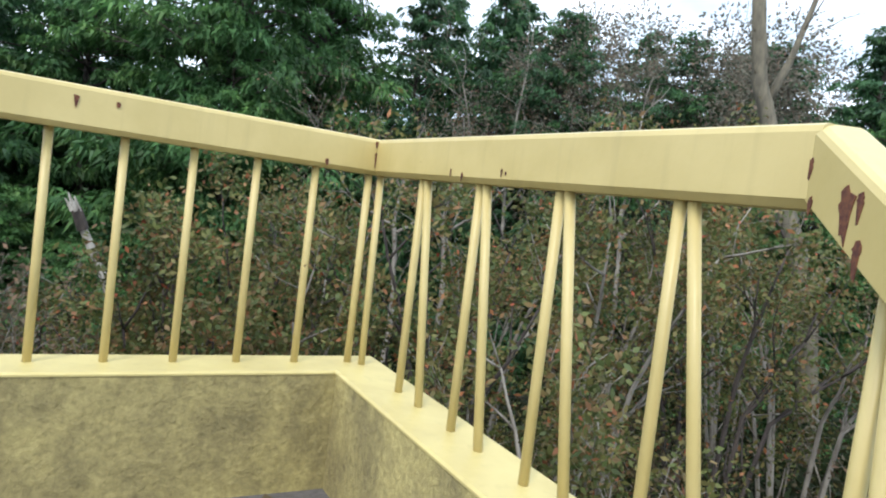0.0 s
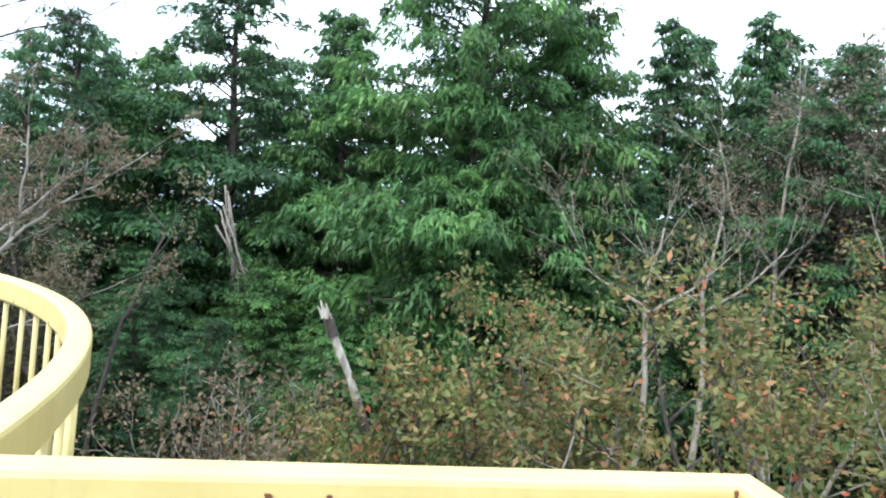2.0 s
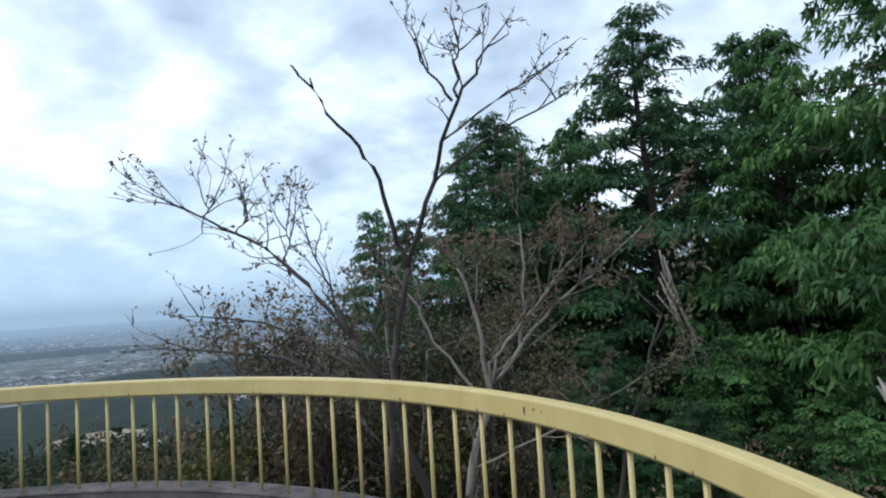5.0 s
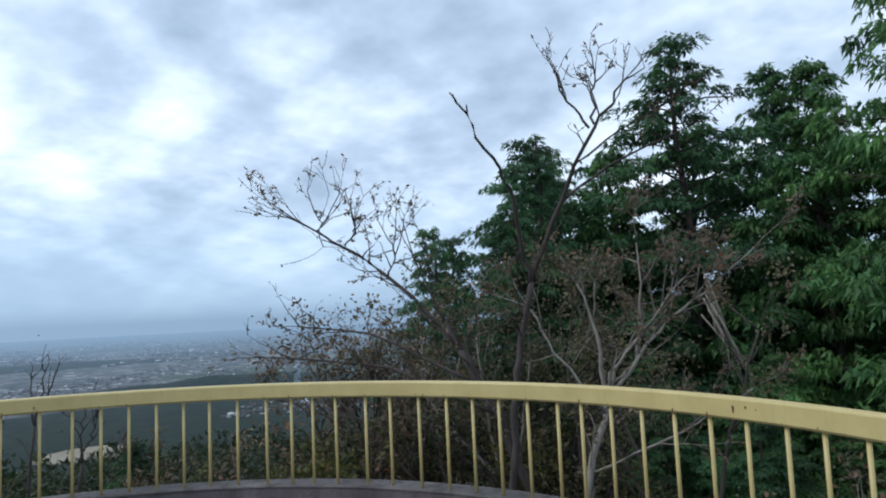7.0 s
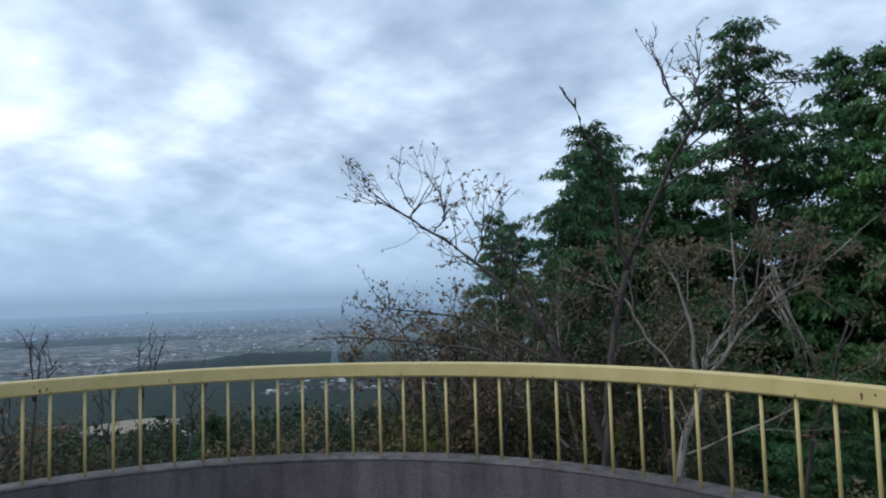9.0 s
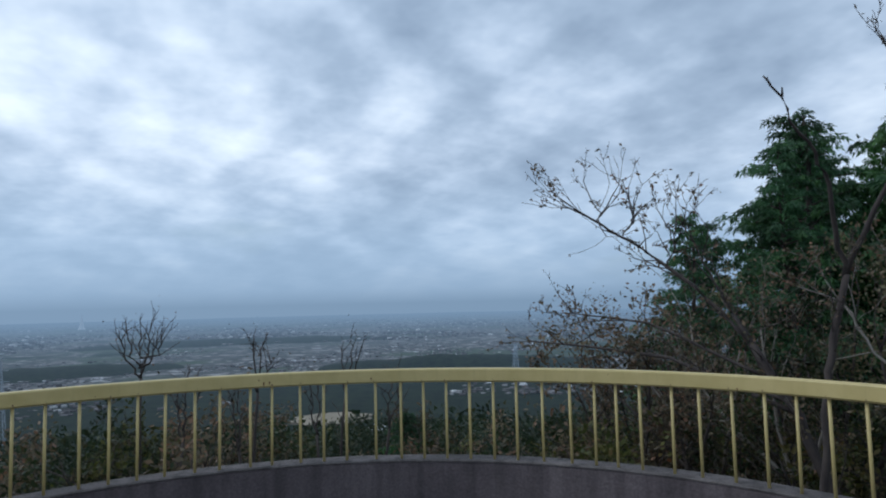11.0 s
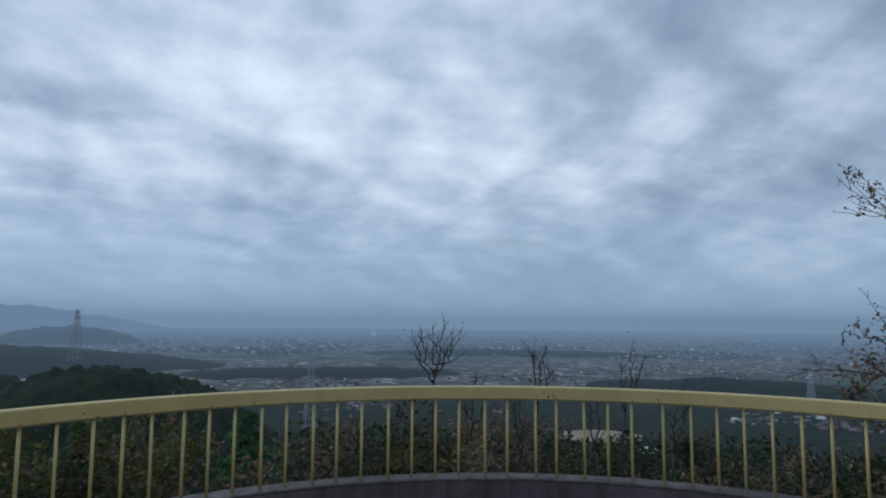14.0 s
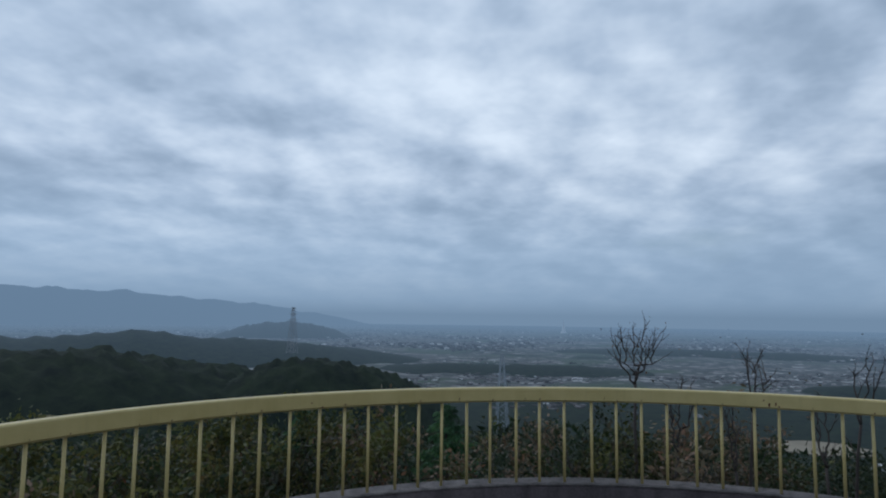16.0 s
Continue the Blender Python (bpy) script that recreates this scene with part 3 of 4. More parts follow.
def lattice_tower(place, height, width, mat, label, arms=3):
    """A steel pylon: four leaning legs, rings of braces and cross arms."""
    thing = tagged(new("pylon"), label, "pylon")
    paths = []
    for sx in (-1, 1):
        for sy in (-1, 1):
            paths.append(([place + Vector((sx * width, sy * width, 0)), place + Vector((sx * width * 0.22, sy * width * 0.22, height))], [width * 0.06] * 2))
    for k in range(9):
        z0, z1 = height * k / 9, height * (k + 1) / 9
        w0, w1 = width * (1 - 0.78 * k / 9), width * (1 - 0.78 * (k + 1) / 9)
        for (ax, ay), (bx, by) in (((-1, -1), (1, -1)), ((1, -1), (1, 1)), ((1, 1), (-1, 1)), ((-1, 1), (-1, -1))):
            paths.append(([place + Vector((ax * w0, ay * w0, z0)), place + Vector((bx * w1, by * w1, z1))], [width * 0.03] * 2))
            paths.append(([place + Vector((bx * w0, by * w0, z0)), place + Vector((ax * w1, ay * w1, z1))], [width * 0.03] * 2))
    child("frame", mesh_from("frame", *tubes(paths, 3), mat), thing)
    for k in range(arms):
        z = height * (0.98 - 0.13 * k)
        reach = width * (1.0 + 0.25 * k)
        child("arm", mesh_from("arm", *tubes([([place + Vector((-reach * 0.3, -reach, z)), place + Vector((reach * 0.3, reach, z))], [width * 0.06] * 2)], 4), mat), thing)
    return thing


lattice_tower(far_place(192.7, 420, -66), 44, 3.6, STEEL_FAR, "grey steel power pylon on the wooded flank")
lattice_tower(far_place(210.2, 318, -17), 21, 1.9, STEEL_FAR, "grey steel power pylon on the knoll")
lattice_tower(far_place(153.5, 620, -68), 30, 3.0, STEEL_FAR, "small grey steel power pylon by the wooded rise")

spire = tagged(new("tower"), "slender white tower far off in the town", "tower")
p = far_place(187.6, 3000, -76)
verts, faces = tubes([([p, p + Vector((0, 0, 12)), p + Vector((0, 0, 30)), p + Vector((0, 0, 62))], [15, 9, 5, 0.6])], 6)
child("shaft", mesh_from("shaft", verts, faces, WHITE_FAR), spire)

field = far_place(168.9, 462, -75.0)
verts = [field + Vector((0, 0, 0.8 * (0 if i % 2 else 0))) + Vector((math.cos(i / 40 * 6.283) * 24, math.sin(i / 40 * 6.283) * 26 * (1 + 0.12 * math.sin(i * 1.3)), 1.2)) for i in range(40)]
low = [v - Vector((0, 0, 4)) for v in verts]
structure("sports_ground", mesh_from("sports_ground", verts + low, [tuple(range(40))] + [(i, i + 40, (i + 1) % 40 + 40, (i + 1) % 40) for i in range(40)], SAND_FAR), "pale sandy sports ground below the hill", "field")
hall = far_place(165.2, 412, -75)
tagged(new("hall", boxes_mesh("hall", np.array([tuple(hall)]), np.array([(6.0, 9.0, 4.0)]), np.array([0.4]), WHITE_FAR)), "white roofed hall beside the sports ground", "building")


# ---- plants ----
def leaf_quads(base, heading, length, width, r, pointed=False):
    """Leaves from base along heading: diamonds, or slim pointed blades."""
    heading = heading / np.maximum(1e-6, np.linalg.norm(heading, axis=1, keepdims=True))
    side = np.cross(heading, r.normal(size=heading.shape))
    side /= np.maximum(1e-6, np.linalg.norm(side, axis=1, keepdims=True))
    length, width = length[:, None], width[:, None]
    if pointed:
        return np.stack([base + side * width * 0.5, base + heading * length, base - side * width * 0.5], 1)
    mid = base + heading * length * 0.45
    return np.stack([base, mid + side * width * 0.5, base + heading * length, mid - side * width * 0.5], 1)


def spray_blades(base, heading, length, width, r):
    """Flat cypress sprays: each a slim drooping blade."""
    heading = heading / np.maximum(1e-6, np.linalg.norm(heading, axis=1, keepdims=True))
    side = np.cross(heading, r.normal(size=heading.shape) * 0.7 + np.array((0, 0, 1.0)))
    side /= np.maximum(1e-6, np.linalg.norm(side, axis=1, keepdims=True))
    droop = np.array((0, 0, -0.2)) * length[:, None]
    length, width = length[:, None], width[:, None]
    return np.stack([base + heading * length * a + side * width * b + droop * a * a for a, b in ((0.0, 0.5), (1.0, 0.0), (0.1, -0.5))], 1)


def cypress(height, radius, seed, mat, tip_mat, crown_low=0.05, branches=150, blades=70, taper=0.8, blade=0.135):
    """A cypress: a straight trunk and rising branches that carry hanging tufts of flat sprays."""
    r = np.random.default_rng(seed)
    thing = tagged(new("cypress_tree"), "tall green cypress with drooping sprays", "tree", "trees round the lookout")
    bend = [(0.10 * math.sin(seed + k * 0.9), 0.10 * math.cos(seed * 2 + k * 0.7), height * k / 10) for k in range(11)]
    bend[0] = (0, 0, -0.4)
    paths = [(bend, [0.02 + 0.13 * (1 - k / 10) * height / 9 for k in range(11)])]
    bases, headings, sizes, ends = [], [], [], []
    for b in range(branches):
        u = crown_low + (1 - crown_low) * ((b + r.random()) / branches) ** 0.92
        az = b * 2.39996 + r.normal() * 0.5
        reach = radius * (0.07 + 0.93 * (1 - u) ** taper) * min(1.0, 0.6 + u * 2.5) * r.uniform(0.5, 1.15)
        out = np.array((math.cos(az), math.sin(az), 0))
        start = np.array((0, 0, u * height))
        rise = r.uniform(0.25, 0.75) * reach

        def spot(s):
            return start + out * reach * s + np.array((0, 0, rise * s - 0.42 * reach * s * s))

        paths.append(([tuple(spot(s)) for s in (0, 0.4, 0.9)], [0.03 * (1 - u) + 0.012, 0.018, 0.006]))
        lateral = np.array((-out[1], out[0], 0))
        tufts = max(2, int(2.2 + reach * 1.9))
        for k in range(tufts):
            s = 0.30 + 0.72 * (k + 0.5 + r.uniform(-0.4, 0.4)) / tufts
            c = spot(s) + lateral * r.normal() * 0.24 * reach * (1.15 - 0.6 * s)
            wide = r.uniform(0.20, 0.40) * (0.5 + 0.5 * min(1.0, 1.8 * (1 - u)))
            m = int(blades * r.uniform(0.75, 1.25))
            turn = out * 0.9 + lateral * r.normal() * 0.5
            cross = np.array((-turn[1], turn[0], 0))
            rad, phi = np.sqrt(r.random(m)), r.uniform(0, 2 * math.pi, m)
            x, y = rad * np.cos(phi), rad * np.sin(phi)
            base = c + turn * (x * wide)[:, None] + cross * (y * wide * 0.8)[:, None]
            base[:, 2] += 0.12 - 0.6 * wide * rad ** 2 + r.normal(size=m) * 0.03
            head = turn * (0.45 + 0.6 * x)[:, None] + cross * (0.7 * y)[:, None] + r.normal(size=(m, 3)) * 0.36
            head[:, 2] += 0.15 - 1.0 * rad
            bases.append(base)
            headings.append(head)
            sizes.append(blade * r.uniform(0.6, 1.25, m) * (0.65 + 0.35 * min(1.0, 2.0 * (1 - u))))
            ends.append((rad > 0.4) & (r.random(m) < (0.7 if r.random() < 0.45 else 0.05)) & (s > 0.6))
    size = np.concatenate(sizes)
    corners = spray_blades(np.concatenate(bases), np.concatenate(headings), size, size * 0.40, r)
    fresh = np.concatenate(ends)
    child("trunk", mesh_from("trunk", *tubes(paths, 4), BARK, True), thing)
    tagged(child("crown", leaf_mesh("crown", corners[~fresh], mat), thing), kind="stuff")
    tagged(child("fresh_growth", leaf_mesh("fresh_growth", corners[fresh], tip_mat), thing, "lighter yellow-green shoot tips"), kind="stuff")
    return thing


def grow(p, d, length, radius, depth, r, paths, tips, split=3, spread=0.55, lift=0.08):
    """Branches that fork again and again; the ends are gathered in tips."""
    n = 3
    radius = max(radius, 0.0036)
    pts, rad = [p.copy()], [radius]
    for k in range(n):
        d = (d + Vector((r.gauss(0, 0.13), r.gauss(0, 0.13), r.gauss(0, 0.10) + lift * 0.4))).normalized()
        p = p + d * (length / n)
        pts.append(p.copy())
        rad.append(radius * (1 - 0.45 * (k + 1) / n))
        if depth > 0 and k >= 1 and r.random() < 0.6:
            grow(p.copy(), (d + Vector((r.gauss(0, spread), r.gauss(0, spread), r.gauss(0.1, spread * 0.6)))).normalized(), length * r.uniform(0.4, 0.65), rad[-1] * 0.6, depth - 1, r, paths, tips, split, spread, lift)
        if depth <= 1:
            tips.append((p.copy(), d.copy()))
    paths.append((pts, rad))
    if depth > 0:
        for k in range(split - 1):
            grow(p.copy(), (d + Vector((r.gauss(0, spread), r.gauss(0, spread), r.gauss(0.08, spread * 0.6)))).normalized(), length * r.uniform(0.55, 0.8), rad[-1] * 0.75, depth - 1, r, paths, tips, split, spread, lift)


def leaves_on(tips, per_tip, size, r, share=1.0, droop=0.3, wide=0.5, scatter=0.10):
    tips = [t for t in tips if r.random() < share]
    if not tips:
        return np.zeros((0, 4, 3))
    base = np.repeat(np.array([tuple(p) for p, d in tips]), per_tip, 0)
    head = np.repeat(np.array([tuple(d) for p, d in tips]), per_tip, 0)
    base = base + r.normal(size=base.shape) * scatter
    head = head * 0.5 + r.normal(size=head.shape) * 0.7
    head[:, 2] -= droop
    length = size * r.uniform(0.55, 1.25, len(base))
    return leaf_quads(base, head, length, length * wide, r)


def woody(name, label, category, limbs, bark, leaf_mat, seed, per_tip=2, size=0.07, share=0.6, depth=3, group="", twig=0.45, spread=0.5, twig_radius=0.012, droop=0.3, scatter=0.08, start_at=0.3):
    """A tree or shrub from a few main limbs, each a line of places with radii, with forking twigs."""
    r, rn = random.Random(seed), np.random.default_rng(seed)
    thing = tagged(new(name), label, category, group)
    paths, twigs, tips = [], [], []
    for points, r0, r1 in limbs:
        pts = [Vector(p) for p in points]
        line = []
        for a, b in zip(pts, pts[1:]):
            for k in range(4):
                line.append(a.lerp(b, k / 4) + Vector((r.gauss(0, 0.012), r.gauss(0, 0.012), 0)))
        line.append(pts[-1])
        m = len(line)
        paths.append((line, [r0 + (r1 - r0) * k / (m - 1) for k in range(m)]))
        for k in range(int(m * start_at), m):
            d = (line[k] - line[max(0, k - 1)]).normalized()
            if r.random() < 0.75:
                grow(line[k].copy(), (d * 0.7 + Vector((r.gauss(0, spread), r.gauss(0, spread), r.gauss(0.25, spread * 0.8)))).normalized(), twig * r.uniform(0.5, 1.2), min(twig_radius, r1 + 0.004), depth - 1, r, twigs, tips, 2)
        grow(line[-1].copy(), (line[-1] - line[-2]).normalized(), twig * 0.8, r1, depth - 1, r, twigs, tips, 2)
    child("trunk", mesh_from("trunk", *tubes(paths, 8), bark, True), thing)
    tagged(child("twig_growth", mesh_from("twig_growth", *tubes(twigs, 3), bark, True), thing), kind="stuff")
    quads = leaves_on(tips, per_tip, size, rn, share, droop, 0.5, scatter)
    if len(quads):
        tagged(child("foliage", leaf_mesh("foliage", quads, leaf_mat), thing), kind="stuff")
    return thing


def on_ground(x, y, sink=0.1):
    return Vector((x, y, ground_height(x, y) - sink))


# Cypresses behind the lookout: three shapes, repeated at other turns and heights.
FORMS = [(cypress(9.5, 3.5, 1, CYPRESS, CYPRESS_TIP, branches=170, taper=0.6), 9.5), (cypress(8.0, 3.2, 2, CYPRESS, CYPRESS_TIP), 8.0), (cypress(10.0, 3.1, 3, CYPRESS_DARK, CYPRESS, branches=130, taper=0.66), 10.0), (cypress(10.0, 3.3, 4, CYPRESS_DARK, CYPRESS, branches=120, blades=34, blade=0.235), 10.0)]
# place, top above the deck, width factor, shape, turn
TREES = [
    (-10.2, 13.4, 7.2, 2.0, 2, 20), (-9.5, 16.4, 6.9, 1.6, 2, 111), (-4.6, 13.8, 9.8, 1.5, 0, 75), (-3.2, 15.6, 7.8, 1.5, 1, 140), (-7.7, 14.2, 6.0, 1.5, 1, 200),
    (-12.6, 11.2, 5.2, 1.9, 2, 250), (-11.4, 12.4, 4.8, 1.6, 1, 77), (-14.2, 13.4, 5.4, 1.6, 2, 310), (-11.6, 9.6, 4.3, 1.2, 2, 40), (-1.2, 19.0, 7.4, 1.6, 2, 95),
    (0.9, 18.5, 7.3, 1.5, 0, 160), (3.4, 21.0, 7.3, 1.7, 1, 260), (-16.5, 16.0, 5.6, 1.6, 2, 130), (-7.4, 11.0, 0.5, 1.4, 1, 15),
    (-5.2, 11.0, 0.4, 1.4, 0, 330), (7.6, 19.0, 6.2, 1.7, 2, 70), (11.0, 17.6, 6.4, 1.7, 0, 190), (-11.6, 7.4, 2.9, 1.0, 2, 280), (-9.3, 10.4, 0.6, 1.4, 2, 160), (-4.2, 19.8, 8.0, 1.6, 2, 15),
    (-9.0, 18.5, 5.0, 1.7, 0, 100), (-12.0, 17.0, 6.0, 1.7, 1, 60), (-6.4, 18.5, 7.2, 1.7, 2, 215), (-4.4, 13.0, 4.0, 1.3, 1, 95), (5.6, 17.0, 4.4, 1.5, 2, 310),
    (-1.6, 14.6, 3.2, 1.4, 2, 250), (1.8, 16.2, 3.8, 1.5, 1, 20), (9.0, 14.0, 4.0, 1.5, 1, 170), (12.5, 12.5, 5.0, 1.6, 2, 220), (-13.4, 9.4, 3.0, 1.1, 2, 10), (2.2, 15.0, 5.6, 1.6, 2, 66), (4.8, 14.6, 5.3, 1.6, 2, 145), (7.2, 15.4, 5.6, 1.7, 2, 255), (6.4, 12.0, 3.2, 1.3, 0, 315), (9.8, 16.0, 6.4, 1.8, 2, 12), (6.0, 22.5, 7.6, 1.9, 2, 210), (9.2, 21.5, 7.4, 1.9, 2, 300), (1.8, 22.5, 8.2, 1.9, 2, 40), (13.2, 20.0, 7.8, 1.9, 2, 120), (-0.6, 23.5, 8.4, 1.9, 2, 350), (8.4, 10.5, 3.0, 1.4, 2, 88), (-6.6, 8.8, -0.1, 1.1, 2, 120), (-5.0, 9.4, -0.2, 1.2, 1, 200), (-8.2, 9.0, 0.2, 1.1, 2, 33),
]
used = set()
for x, y, top, wide, form, turn in TREES:
    form = 3 if y > 15.8 else form
    thing, tall = FORMS[form]
    base = on_ground(x, y)
    grown = (top - base.z) / tall
    girth = wide / 1.5 * (0.6 + 0.4 * grown)
    if form in used:
        first = thing.scale
        copy_thing(thing, pose(*base, 0, 0, turn) @ Matrix.Diagonal((girth / first.x, girth / first.y, grown / first.z, 1)))
    else:
        thing.matrix_basis = pose(*base, 0, 0, turn) @ Matrix.Diagonal((girth, girth, grown, 1))
        used.add(form)

# The bare tree beyond the rail: a forked trunk with a broken stick.
woody("bare_tree", "leafless forked tree with a few curled brown leaves", "tree", [
    ([on_ground(-6.5, 4.0), (-6.4, 4.06, -0.4), (-6.32, 4.09, 0.62), (-6.26, 4.13, 1.07), (-6.15, 4.21, 1.71)], 0.036, 0.025),
    ([(-6.15, 4.21, 1.71), (-5.82, 4.27, 2.34), (-5.38, 4.14, 2.83), (-5.12, 4.25, 3.15)], 0.022, 0.008),
    ([(-5.82, 4.27, 2.34), (-5.5, 4.5, 2.6), (-4.95, 4.72, 2.8)], 0.014, 0.006),
    ([(-5.38, 4.14, 2.83), (-5.5, 4.02, 3.05), (-5.52, 3.97, 3.22)], 0.011, 0.005),
    ([(-5.36, 4.15, 2.85), (-5.36, 4.16, 3.1), (-5.34, 4.19, 3.27)], 0.011, 0.005),
    ([(-5.6, 4.2, 2.6), (-5.4, 4.5, 2.85), (-5.15, 4.65, 3.0)], 0.010, 0.005),
], TWIG, DRY_LEAF, 4, 1, 0.045, 0.3, 3, twig=0.25, start_at=0.55, twig_radius=0.008, scatter=0.006)
woody("broken_branch", "bare stick with a snapped end", "branch", [
    ([(-6.16, 4.2, 1.69), (-6.06, 4.02, 2.1), (-5.95, 3.82, 2.44), (-5.88, 3.5, 2.70), (-5.79, 3.16, 2.985)], 0.022, 0.007)], TWIG, DRY_LEAF, 41, 1, 0.04, 0.1, 1, twig=0.08, start_at=0.9)
woody("bare_tree", "leaning bare tree with long side limbs and brown leaves", "tree", [
    ([on_ground(-6.7, 4.9), (-6.75, 4.75, -0.4), (-6.95, 4.5, 0.5), (-7.24, 4.31, 1.12)], 0.055, 0.034),
    ([(-7.24, 4.31, 1.12), (-7.75, 4.15, 1.65), (-8.25, 3.97, 2.04), (-8.2, 3.5, 2.25), (-8.1, 3.12, 2.4)], 0.026, 0.008),
    ([(-6.95, 4.5, 0.5), (-8.0, 4.0, 0.95), (-9.0, 3.5, 1.05), (-9.4, 3.25, 1.07)], 0.024, 0.006),
    ([(-7.1, 4.4, 0.8), (-8.2, 3.9, 1.3), (-9.0, 3.5, 1.4)], 0.018, 0.006),
    ([(-7.0, 4.5, 0.6), (-8.0, 4.4, 0.8), (-9.0, 3.9, 0.7)], 0.018, 0.006),
    ([(-7.24, 4.31, 1.12), (-7.6, 4.3, 1.6), (-7.75, 4.2, 2.0)], 0.018, 0.006),
    ([(-8.15, 3.3, 2.33), (-8.18, 3.36, 2.40), (-8.15, 3.34, 2.47)], 0.009, 0.005),
    ([(-8.2, 3.62, 2.2), (-8.16, 3.72, 2.3), (-8.1, 3.70, 2.40)], 0.010, 0.005),
    ([(-8.05, 4.03, 1.88), (-7.9, 4.05, 2.05), (-7.8, 3.98, 2.22)], 0.011, 0.005),
], TWIG, DRY_LEAF, 6, 2, 0.05, 0.4, 3, twig=0.40, start_at=0.3, twig_radius=0.009, scatter=0.008)
woody("bare_tree", "small pale-barked tree with sparse brown leaves", "tree", [
    ([on_ground(-6.1, 4.5), (-6.05, 4.5, -0.6), (-5.95, 4.55, 0.1), (-5.82, 4.69, 0.69)], 0.04, 0.026),
    ([(-5.82, 4.69, 0.69), (-5.85, 4.65, 1.24), (-5.96, 4.55, 1.68)], 0.022, 0.008),
    ([(-5.8, 4.7, 0.75), (-5.64, 4.8, 0.96), (-5.45, 5.1, 1.35), (-5.2, 5.25, 1.55), (-4.88, 5.5, 1.9)], 0.018, 0.006),
    ([(-5.82, 4.69, 0.8), (-5.64, 4.85, 0.98), (-5.58, 4.9, 1.31), (-5.58, 4.9, 2.0)], 0.018, 0.006),
    ([(-5.84, 4.68, 0.6), (-5.72, 4.63, 0.93), (-5.6, 4.9, 1.25), (-5.39, 5.25, 1.68)], 0.017, 0.008),
    ([(-5.95, 4.55, 0.1), (-5.4, 5.07, 0.42), (-4.98, 5.47, 0.76)], 0.014, 0.005),
    ([(-5.84, 4.66, 0.6), (-6.1, 4.4, 1.1), (-6.3, 4.3, 1.5)], 0.014, 0.006),
], GREY_BARK, DRY_LEAF, 8, 3, 0.05, 0.75, 3, twig=0.34, start_at=0.35, twig_radius=0.008, scatter=0.03)
for k, (x, y, top) in enumerate(((-7.6, 5.2, 1.2), (-8.4, 4.6, 0.95), (-8.9, 5.4, 1.2))):
    base = on_ground(x, y)
    woody("bare_tree", "tangled bare brush with dry brown leaves", "tree", [
        ([base, (x, y, -0.8), (x - 0.15, y - 0.1, 0.2), (x - 0.3, y - 0.1, top)], 0.035, 0.008),
        ([(x, y, -0.6), (x + 0.4, y - 0.2, 0.1), (x + 0.7, y - 0.3, top * 0.8)], 0.025, 0.007),
        ([(x, y, -0.4), (x - 0.6, y - 0.3, 0.2), (x - 1.1, y - 0.5, top * 0.7)], 0.025, 0.007)],
        TWIG if k % 2 else GREY_BARK, DRY_LEAF, 70 + k, 3, 0.05, 0.8, 3, "bare brush beyond the rail", twig=0.5, start_at=0.25, scatter=0.1, twig_radius=0.009)

# Saplings that stand up over the rail on the valley side, each with a fan of forks at its top.
for k, (x, y, top, lean, forks) in enumerate(((-9.95, -0.98, 1.46, 0.1, 6), (-10.1, 0.2, 1.22, 0.16, 3), (-10.3, 1.25, 1.12, 0.28, 3), (-9.6, -0.55, 0.85, 0.2, 3), (-9.9, 0.75, 0.75, -0.1, 2), (-9.3, 1.5, 0.85, 0.3, 2), (-9.7, -0.1, 0.7, -0.2, 2))):
    rr = random.Random(500 + k)
    base = on_ground(x - lean, y - lean)
    fork = Vector((x - lean * 0.15, y - lean * 0.2, top - 0.60))
    limbs = [([base, (x - lean * 0.7, y - lean * 0.6, -0.9), tuple(fork)], 0.024, 0.014)]
    for j in range(forks):
        off = (j - (forks - 1) / 2) * 0.085 + rr.uniform(-0.03, 0.03)
        end = Vector((x + rr.uniform(-0.12, 0.12), y + off, top - 0.02 - rr.uniform(0, 0.2) - abs(off) * 0.4))
        limbs.append(([tuple(fork + Vector((0, 0, 0.10 * (j % 3)))), tuple(fork.lerp(end, 0.5) + Vector((0, off * 0.25, 0))), tuple(end)], 0.011, 0.006))
    woody("sapling", "thin dark bare sapling with forked twigs", "sapling", limbs, TWIG, DRY_LEAF, 60 + k, 1, 0.035, 0.12, 2, "saplings beyond the rail", twig=0.17, spread=0.38, start_at=0.55, twig_radius=0.006)

# The broken snag with its white heartwood.
snag = tagged(new("snag"), "broken dead trunk with bleached splintered top", "dead tree")
child("trunk", mesh_from("trunk", *tubes([([on_ground(-3.3, 7.6), (-3.38, 7.55, -1.2), (-3.48, 7.46, -0.7), (-3.56, 7.37, -0.42)], [0.075, 0.07, 0.058, 0.05])], 9), BARK, True), snag)
child("heartwood", mesh_from("heartwood", *tubes([([(-3.55, 7.38, -0.45), (-3.63, 7.31, -0.18), (-3.71, 7.22, 0.05), (-3.79, 7.15, 0.27)], [0.05, 0.038, 0.045, 0.04])], 9), DEAD_WOOD), snag, "bleached bare wood")
child("bark", mesh_from("bark", *tubes([([(-3.785, 7.155, 0.25), (-3.85, 7.10, 0.46)], [0.06, 0.056])], 9), BARK), snag, "sleeve of dark bark")
